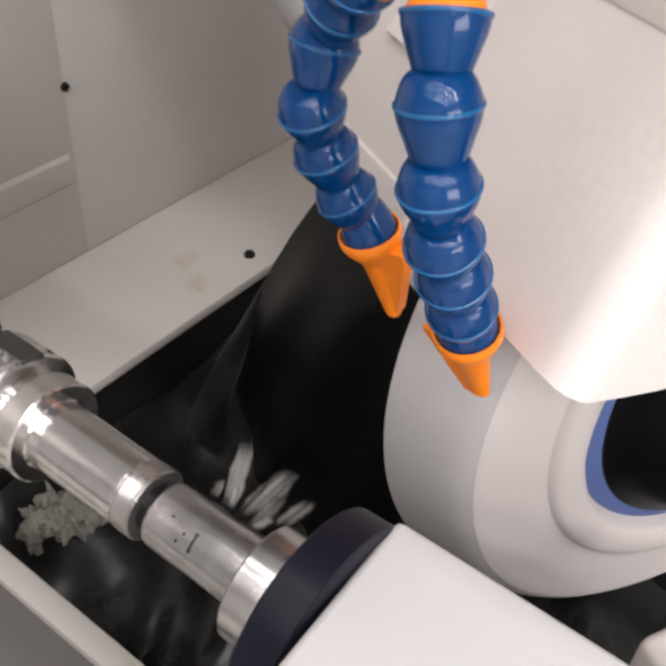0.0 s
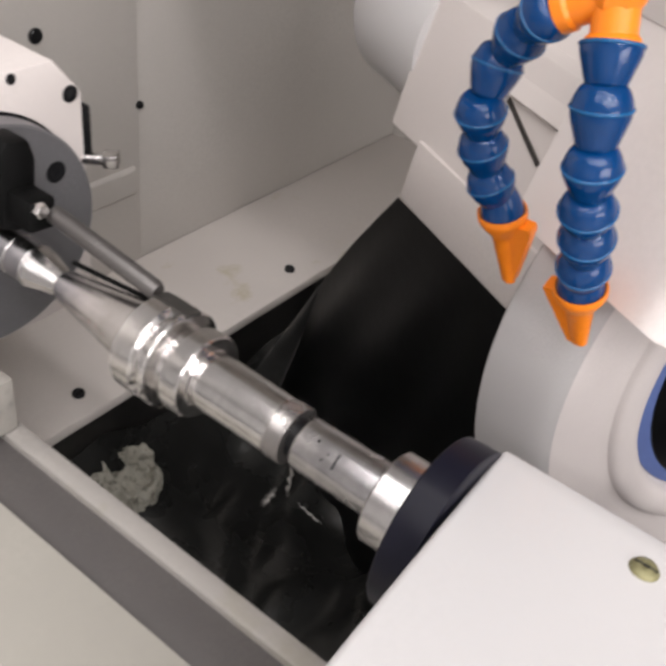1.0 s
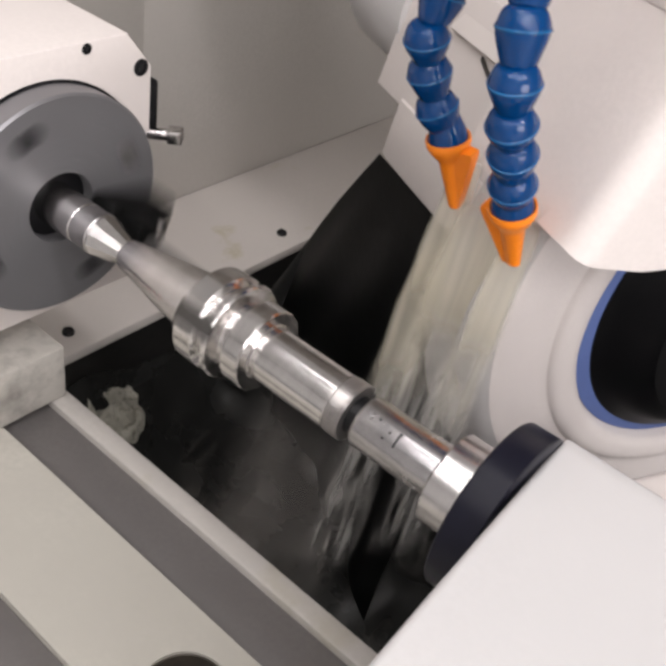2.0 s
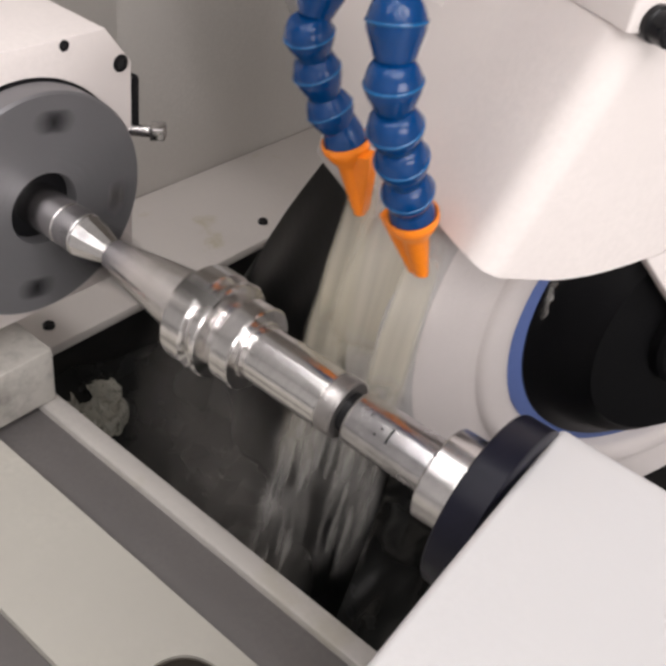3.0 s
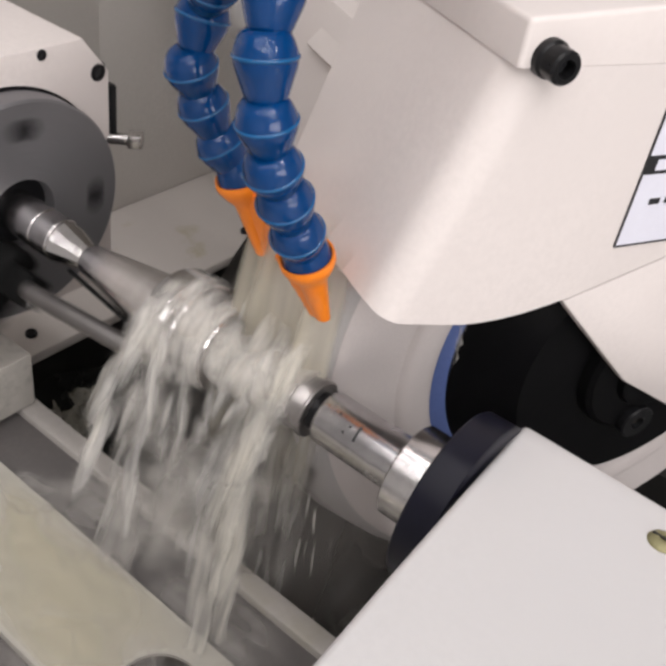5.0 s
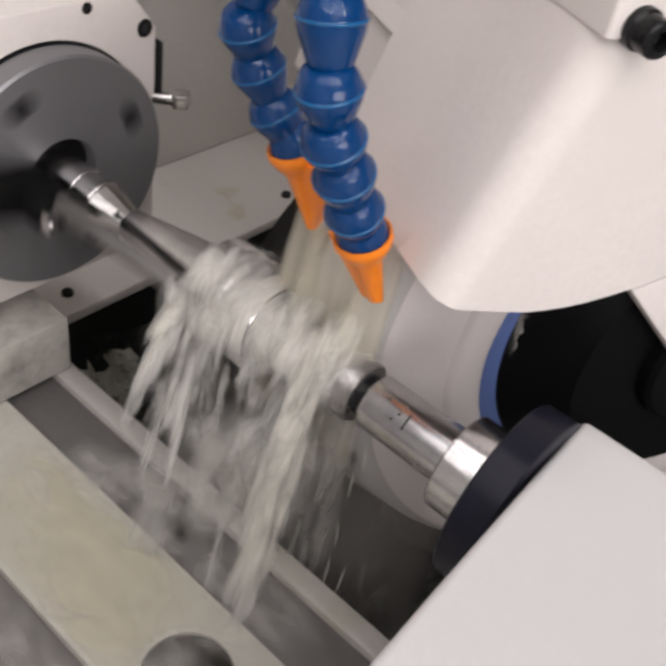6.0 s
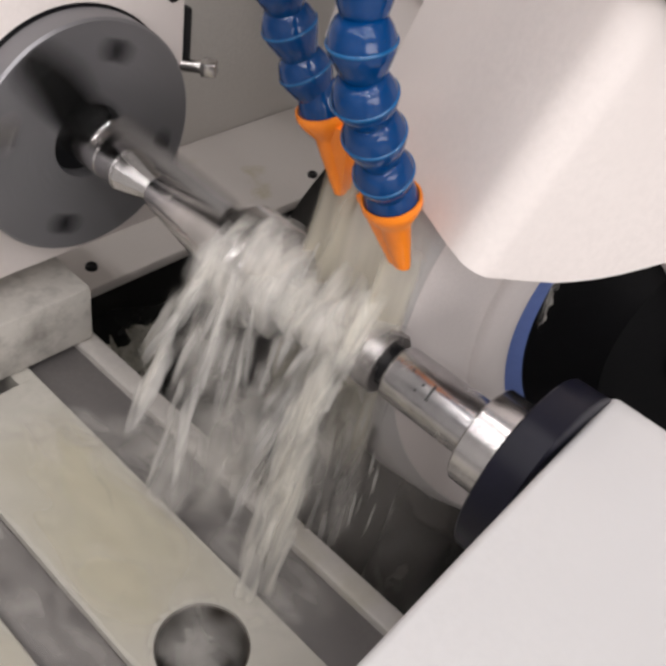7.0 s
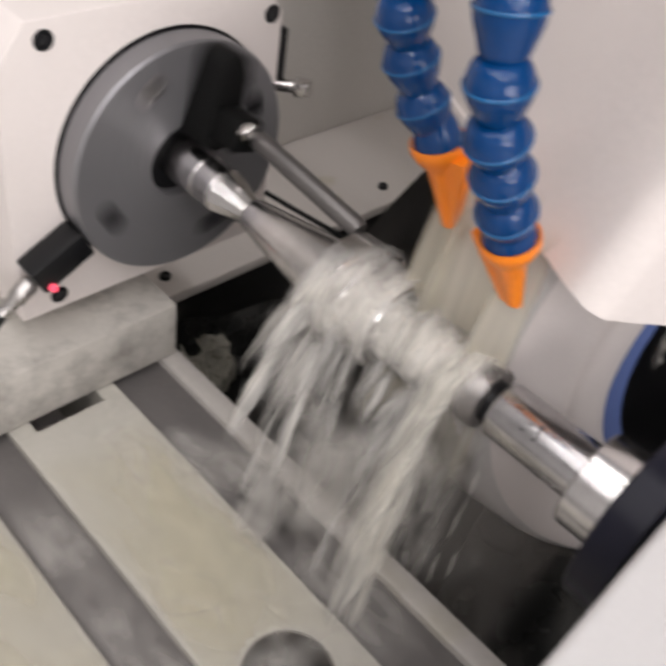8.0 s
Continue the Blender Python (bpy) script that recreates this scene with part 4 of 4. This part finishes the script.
for i in range(10):  # bundles of fine streaks with a thin veil between them
    x0 = 0.196 + 0.104 * ((i * 0.618 + 0.2) % 1.0)
    y0, z0 = around(x0, RND.uniform(-35, 45))
    vx, vy, vz = RND.uniform(-0.16, 0.0), RND.uniform(-0.34, -0.06), RND.uniform(-0.45, -0.05)
    end = landing(z0, vz) * RND.choice((0.55, 0.7, 0.85, 1.0))
    for k in range(2):
        t0 = end * (0.05 + 0.40 * k)
        streak((x0, y0, z0), (vx, vy, vz), t0, t0 + end * 0.55, RND.uniform(0.006, 0.013), 3.62 + 0.25 * RND.random(), VEIL, 0.16, 0.060)
    for k in range(4):
        t0 = end * RND.uniform(0.0, 0.55)
        streak((x0 + RND.uniform(-0.006, 0.006), y0, z0 + RND.uniform(-0.004, 0.004)), (vx + RND.uniform(-0.03, 0.03), vy + RND.uniform(-0.05, 0.05), vz), t0, t0 + end * RND.uniform(0.28, 0.48),
               RND.uniform(0.0014, 0.0042), 3.60 + 0.25 * RND.random(), SPRAY, 0.4, RND.uniform(0.05, 0.11))
for i in range(18):  # the arc thrown off the flange
    t0 = 0.028 + 0.0085 * (i % 12)
    streak((0.193 + RND.uniform(-0.005, 0.010), -0.004, 0.0350), (-0.14 + RND.uniform(-0.03, 0.03), -0.48 + RND.uniform(-0.05, 0.08), 0.0), t0, t0 + 0.055, RND.uniform(0.0030, 0.0075), 3.62 + 0.10 * RND.random(), SPRAY if i % 3 else COLUMN, 0.3, 0.060)
for i in range(26):  # the column that drops to the table from the nose
    t0 = 0.012 * (i % 14)
    streak((0.296 + RND.uniform(-0.008, 0.004), -0.006, 0.030), (-0.03 + RND.uniform(-0.03, 0.03), -0.31 + RND.uniform(-0.06, 0.06), -0.10), t0, t0 + 0.070, RND.uniform(0.0045, 0.0100), 3.66 + 0.1 * RND.random(), COLUMN, 0.4, 0.09)
for i in range(10):  # loose streaks right of the column, falling into the sump
    x0 = RND.uniform(0.295, 0.335)
    streak((x0, 0.010, -0.04), (RND.uniform(-0.03, 0.06), RND.uniform(-0.10, 0.06), -0.6), 0.0 + 0.012 * i, 0.030 + 0.012 * i, RND.uniform(0.0009, 0.0018), 3.8 + 0.1 * RND.random(), VEIL, 0.5, 0.07)
for i in range(11):  # pale mist round the falling water
    t0 = 0.02 + 0.085 * ((i * 0.618) % 1.0)
    streak((0.185 + 0.125 * ((i * 0.414) % 1.0), -0.022, 0.0), (RND.uniform(-0.12, 0.0), -0.12 - 0.30 * ((i * 0.732) % 1.0), -0.3), t0, t0 + 0.085, RND.uniform(0.018, 0.032), 3.8 + 0.02 * i, MIST, 0.2, 0.03,
           label="pale mist of coolant drifting round the work", name="coolant_mist", group="coolant mist", blunt=0.5)
for x0, y0, z0, begin, wide in ((0.335, 0.035, -0.20, 3.80, 0.060), (0.285, 0.045, -0.24, 3.85, 0.060), (0.170, 0.110, -0.30, 1.70, 0.085), (0.050, 0.130, -0.33, 2.00, 0.080)):  # fine haze hanging in the sump
    n = 0.36
    path = [(0.006 * math.sin(0.7 * j), 0, n / 2 - n * j / 10) for j in range(11)]
    ob = water_piece("coolant_haze", ribbon(path, [wide * (0.7 + 0.3 * math.sin(math.pi * j / 10)) for j in range(11)], 0.2), HAZE, "fine grey haze of coolant hanging in the sump", "coolant", "coolant haze")
    out, low = facing((x0, y0, z0), (0.0, 0.02, -1)), facing((x0, y0 + 0.05, -0.83), (0.0, 0.02, -1))
    rows = [(0.0, low), (begin - 0.3, low), (begin + 0.3, out)]
    rows += [(begin + 0.6 * k, out @ pose(0.006 * math.sin(5 * k), 0, 0.015 * math.sin(3 * k + x0), 0, 0, 4 * math.sin(2 * k))) for k in range(1, 12) if begin + 0.6 * k < 7.9]
    WATER.append((ob, rows + [(8.0, out)]))

# sheets of water dragged round by the work
def skin_mesh(x0, x1, a0, a1, seed):
    bm = bmesh.new()
    uv = bm.loops.layers.uv.new("UVMap")
    nx, na, grid = 36, 30, []
    for i in range(nx + 1):
        x, row = x0 + (x1 - x0) * i / nx, []
        base_r = 0.0385 if x < 0.2065 else 0.0325 if x < 0.233 else 0.0228
        for j in range(na + 1):
            a = radians(a0 + (a1 - a0) * j / na)
            r = base_r + 0.0015 + 0.0035 * max(0.0, noise.noise(Vector((x * 70, a * 1.3, seed)))) + 0.002 * noise.noise(Vector((x * 180, a * 2.5, seed + 4)))
            row.append(bm.verts.new((x - (x0 + x1) / 2, -r * math.cos(a), r * math.sin(a))))
        grid.append(row)
    for i in range(nx):
        for j in range(na):
            f = bm.faces.new((grid[i][j], grid[i + 1][j], grid[i + 1][j + 1], grid[i][j + 1]))
            for loop, (c, r) in zip(f.loops, ((i, j), (i + 1, j), (i + 1, j + 1), (i, j + 1))):
                loop[uv].uv = (c / nx, r / na)
    return bm


for k, (x0, x1, a0, a1) in enumerate(((0.184, 0.262, -75, 150), (0.232, 0.314, -80, 150), (0.205, 0.290, -60, 120))):
    ob = water_piece("coolant_skin", skin_mesh(x0, x1, a0, a1, 11 + 3 * k), SKIN, "milky sheet of coolant clinging to the turning work", "coolant", "coolant skins")
    out, begin = Matrix.Translation(((x0 + x1) / 2, 0, 0)), 3.64 + 0.05 * k
    rows = [(t, store_pose(t)) for t, _ in HEAD_Y if t < begin - 0.02] + [(begin, store_pose(begin)), (begin + 0.07, between(store_pose(begin), out, 0.5)), (begin + 0.14, out)]
    tick = frame(begin + 0.2)
    while tick < 236:
        rows.append((tick / 30, out @ pose(0, 0, 0, 16 + 4 * k)))
        rows.append(((tick + 2) / 30, out @ pose(0.002 * math.sin(tick), 0, 0, -16)))
        tick += 3
    WATER.append((ob, rows + [(8.0, out)]))

# froth heaped on the work where the jets strike it
for i in range(16):
    x0 = 0.188 + 0.120 * ((i * 0.618) % 1.0)
    ang = RND.uniform(-20, 120)
    y0, z0 = around(x0, ang)
    n, w = RND.uniform(0.030, 0.060), RND.uniform(0.008, 0.017)
    path = [(0, 0.016 - 0.016 * math.cos(0.28 * (j - 5)), n / 2 - n * j / 10) for j in range(11)]
    ob = water_piece("coolant_froth", ribbon(path, [w * (0.35 + 0.65 * math.sin(math.pi * j / 10)) for j in range(11)], 0.16), FROTH,
                     "white froth of coolant heaped on the work", "coolant", "coolant froth")
    way = Vector((RND.uniform(-0.30, 0.05), -math.sin(radians(ang)), -math.cos(radians(ang)) - 0.3)).normalized()
    out = facing((x0 - 0.002, y0 * 1.10 - 0.001, z0 * 1.10 + 0.001), way) @ pose(0, 0, 0, 0, 0, RND.uniform(-25, 25))
    thrown(ob, out, 3.62 + 0.15 * RND.random(), 0.036, 7000 + i, way)

# coolant that bounces off the table in a low haze
for i in range(12):
    x0, y0 = 0.06 + 0.27 * ((i * 0.618 + 0.3) % 1.0), -0.035 - 0.13 * ((i * 0.414) % 1.0)
    n, w = RND.uniform(0.06, 0.11), RND.uniform(0.016, 0.028)
    path = [(0.004 * math.sin(j + i), 0, n / 2 - n * j / 10) for j in range(11)]
    ob = water_piece("coolant_mist", ribbon(path, [w * (0.5 + 0.5 * math.sin(math.pi * j / 10)) for j in range(11)], 0.25), MIST, "low haze of coolant splashing on the table", "coolant", "coolant mist")
    way = Vector((-0.75, RND.uniform(-0.9, 0.3), 0.0)).normalized()
    out = facing((x0, y0, -0.2030), way, (-way.y, way.x, 0.0))
    thrown(ob, out, 3.80 + 0.2 * RND.random(), 0.030, 9000 + i, way)


# coolant that spreads over the table after the work begins
def film_mesh(length, width, seed, hole=None):
    bm = bmesh.new()
    uv = bm.loops.layers.uv.new("UVMap")
    nx, ny, grid = 90, 30, []
    for i in range(nx):
        row = []
        for j in range(ny):
            u, v = i / (nx - 1), j / (ny - 1)
            edge = 1 + (0.10 * noise.noise(Vector((u * 9, seed, 0))) if j in (0, ny - 1) else 0)
            row.append(bm.verts.new(((u - 0.5) * length + 0.02 * noise.noise(Vector((v * 5, u * 3, seed))), (v - 0.5) * width * edge * 0.97,
                                     0.0012 + 0.0010 * noise.noise(Vector((u * 14, v * 5, seed))))))
        grid.append(row)
    for i in range(nx - 1):
        for j in range(ny - 1):
            mid = (grid[i][j].co + grid[i + 1][j + 1].co) / 2
            if hole is None or (mid.x - hole[0]) ** 2 + (mid.y - hole[1]) ** 2 > 0.036 ** 2:
                f = bm.faces.new((grid[i][j], grid[i + 1][j], grid[i + 1][j + 1], grid[i][j + 1]))
                for loop, (c, r) in zip(f.loops, ((i, j), (i + 1, j), (i + 1, j + 1), (i, j + 1))):
                    loop[uv].uv = (c / (nx - 1), 0.12 + 0.76 * r / (ny - 1))
    return bm


for y, width, z, seed, dx in ((-0.1185, 0.096, -0.2085, 1, 0.345), (-0.043, 0.048, -0.2165, 2, 0.375), (-0.190, 0.042, -0.2165, 3, 0.36), (-0.255, 0.080, -0.2085, 4, 0.35)):
    ob = water_piece("coolant_film", film_mesh(0.30, width, seed, (0.120, -0.0055) if seed == 1 else None), FILM if seed in (1, 4) else WET, "thin milky film of coolant spreading on the table", "coolant", "coolant films")
    rows = [(t, pose(-0.165 + x, y, z)) for t, x in TABLE_X if t < 3.7] + [(3.75, pose(-0.165, y, z)), (3.95, pose(-0.165 + 0.8 * dx, y, z)), (4.2, pose(-0.165 + dx, y, z)), (8.0, pose(-0.165 + dx, y, z))]
    WATER.append((ob, rows))

# coolant that gathers in the counterbore
ob = water_piece("coolant_puddle", film_mesh(0.060, 0.056, 7), WET, "milky coolant gathered in the bolt hole", "coolant", "coolant films")
rows = [(t, pose(HX + x, HY, -0.285)) for t, x in TABLE_X if t < 3.7] + [(4.0, pose(HX, HY, -0.285)), (4.4, pose(HX, HY, -0.232)), (8.0, pose(HX, HY, -0.230))]
WATER.append((ob, rows))

# a trickle that runs off the work just before it turns
for x, y, z, n, w, tilt in ((0.1725, 0.02, -0.070, 0.040, 0.0022, 3), (0.1930, 0.02, -0.089, 0.026, 0.0018, -78), (0.1550, 0.02, -0.102, 0.034, 0.0030, 20)):
    path = [(0.0012 * math.sin(2.3 * i), 0, n / 2 - n * i / 10) for i in range(11)]
    ob = water_piece("coolant_trickle", ribbon(path, [w * (0.8 + 0.3 * math.sin(2.7 * i)) for i in range(11)], 0.6), SPRAY, "thin bright trickle of coolant falling off the work", "coolant", "coolant trickles")
    hang = Matrix.Rotation(radians(tilt), 4, "Y")
    inside = Matrix.Translation((0.02, 0.0, 0.0)) @ Matrix.Rotation(radians(90), 4, "Y")
    rows = [(0.0, inside), (0.72, inside), (0.80, Matrix.Translation((x, y - 0.02, z + 0.05)) @ hang), (0.9, Matrix.Translation((x, y, z + 0.012)) @ hang), (1.0, Matrix.Translation((x, y, z)) @ hang),
            (1.15, Matrix.Translation((x, y, z - 0.02)) @ hang), (1.35, Matrix.Translation((x, y + 0.02, z - 0.18)) @ hang), (1.55, Matrix.Translation((x, y + 0.04, -0.72)) @ hang),
            (8.0, Matrix.Translation((x, y + 0.04, -0.72)) @ hang)]
    WATER.append((ob, rows))

# the last splash of the run before, in crisp shards that fall back into the sump
for x0, z0, x1, z1, w, drop in ((0.1433, -0.1398, 0.1634, -0.0516, 0.0060, 0.5), (0.1283, -0.1372, 0.1395, -0.1063, 0.0034, 0.5), (0.1459, -0.1362, 0.1542, -0.0965, 0.0028, 0.6),
                                (0.1572, -0.1380, 0.2016, -0.0523, 0.0085, 0.8), (0.1693, -0.1352, 0.1946, -0.0822, 0.0048, 0.9), (0.1905, -0.1193, 0.2179, -0.0701, 0.0060, 1.0), (0.1640, -0.1440, 0.1830, -0.1150, 0.0060, 0.8)):
    up = Vector((x1 - x0, 0, z1 - z0))
    n = up.length
    path = [(0.10 * w * math.sin(1.7 * i + x0 * 300), 0, n / 2 - n * i / 8) for i in range(9)]
    ob = water_piece("coolant_splash", ribbon(path, [w * (0.30 + 0.85 * math.sin(math.pi * (0.12 + 0.76 * i / 8)) ** 0.6 * (1 + 0.12 * math.sin(2.6 * i))) for i in range(9)], 0.35), SHARD,
                     "small white splash of coolant falling into the sump", "coolant", "coolant splashes")
    base_pose = facing(((x0 + x1) / 2, 0.100, (z0 + z1) / 2), -up)
    rows = [(t, Matrix.Translation((0, 0, -drop * (t * 0.25 + 4.9 * t * t * 0.35))) @ base_pose) for t in (0.0, 0.1, 0.2, 0.3, 0.45, 0.6)]
    rows += [(0.8, Matrix.Translation((0, 0, -0.72 - z0)) @ base_pose), (8.0, Matrix.Translation((0, 0, -0.72 - z0)) @ base_pose)]
    WATER.append((ob, rows))

# a thin white trickle of coolant that runs down before the hub and drops away
path = [(0.0012 * math.sin(1.3 * i), 0, 0.036 - 0.072 * i / 14) for i in range(15)]
ob = water_piece("coolant_trickle", ribbon(path, [0.0013 + 0.0010 * i / 14 + 0.0005 * math.sin(2.3 * i) for i in range(15)], 0.7), SPRAY, "thin white trickle of coolant running down the hub", "coolant", "coolant trickles")
rows = []
for t, out, drop in [(r, -0.10, 0.0) for r in (0.0, 0.5, 1.0, 1.5, 2.2, 2.8, 3.0, 3.5, 3.75, 4.0, 4.15)] + [(4.25, 0.0, 0.0), (4.75, 0.0, 0.004), (4.85, 0.0, -0.03), (5.0, 0.0, -0.16), (5.3, 0.0, -0.60), (8.0, 0.0, -0.60)]:
    rows.append((t, Matrix.Translation((0, at(HEAD_Y, t), 0)) @ pose(0, 0, 0, 0, 0, TURN) @ Matrix.Translation((0.3150 + out, 0.376, -0.0425 + drop)) @ Matrix.Rotation(radians(-6.4), 4, "X") @ pose(0, 0, 0, 0, 0, 80)))
WATER.append((ob, rows))

# crumbling foam in the corner of the sump
foam = thing("foam_clump", (-0.228, 0.199, -0.56), "crumbling grey-white foam gathered in the sump", "foam")


def foam_heap(cx, cy, cz, sx, sy, sz, seed):
    """A crumpled, ragged heap of foam."""
    n, bm, grid = 84, bmesh.new(), {}
    for i in range(n + 1):
        for j in range(n + 1):
            u, v = 2 * i / n - 1, 2 * j / n - 1
            q = Vector((u * 1.7, v * 1.7, seed))
            rim = 1 - math.hypot(u, v) + 0.30 * noise.noise(q) + 0.16 * noise.noise(q * 2.6) + 0.07 * noise.noise(q * 6)
            if rim < 0.06:
                continue
            crease = 1 - abs(noise.noise(q * 1.5 + Vector((3, 1, 0)))) * 1.8
            lump = 0.55 * crease + 0.28 * abs(noise.noise(q * 4.3)) + 0.14 * abs(noise.noise(q * 9.7)) + 0.06 * noise.noise(q * 21)
            h = sz * min(1.0, 2.6 * rim) ** 0.6 * max(0.08, lump)
            grid[i, j] = bm.verts.new((cx + u * sx + 0.004 * noise.noise(q * 8), cy + v * sy + 0.004 * noise.noise(q * 8 + Vector((9, 0, 0))), cz + h))
    for i in range(n):
        for j in range(n):
            ring = [grid.get(k) for k in ((i, j), (i + 1, j), (i + 1, j + 1), (i, j + 1))]
            if None not in ring:
                bm.faces.new(ring)
    bmesh.ops.delete(bm, geom=[v for v in bm.verts if not v.link_faces], context="VERTS")
    rims = bmesh.ops.extrude_edge_only(bm, edges=[e for e in bm.edges if e.is_boundary])["geom"]
    for v in rims:
        if isinstance(v, bmesh.types.BMVert):
            v.co.z = cz - 0.012
    return bm


part("crust", foam_heap(-0.256, 0.190, -0.520, 0.088, 0.072, 0.040, 3.4), FOAM, foam, smooth=80)["kind"] = "stuff"

# a drip that hangs from the lower edge of the guard
path = [(0.0006 * math.sin(2.1 * i), 0, 0.019 - 0.038 * i / 10) for i in range(11)]
ob = water_piece("coolant_drip", ribbon(path, [0.0032 + 0.0010 * math.sin(1.9 * i) for i in range(11)], 0.8), FROTH, "thin white drip hanging from the guard", "coolant", "coolant drips")
rows = []
for t, y in [(0.0, at(HEAD_Y, 0.0)), (0.5, at(HEAD_Y, 0.5)), (1.0, at(HEAD_Y, 1.0)), (2.2, at(HEAD_Y, 2.2)), (2.5, at(HEAD_Y, 2.5)), (2.75, at(HEAD_Y, 2.75))] + [(2.8 + 0.1 * k, at(HEAD_Y, 2.8 + 0.1 * k)) for k in range(13)] + [(8.0, 0.0)]:
    drop = 0.0 if t > 2.76 else 0.062
    rows.append((t, Matrix.Translation((0, y, 0)) @ pose(0, 0, 0, 0, 0, TURN) @ Matrix.Translation((0.3135, 0.2105, 0.068 + drop))))
WATER.append((ob, rows))
motions()
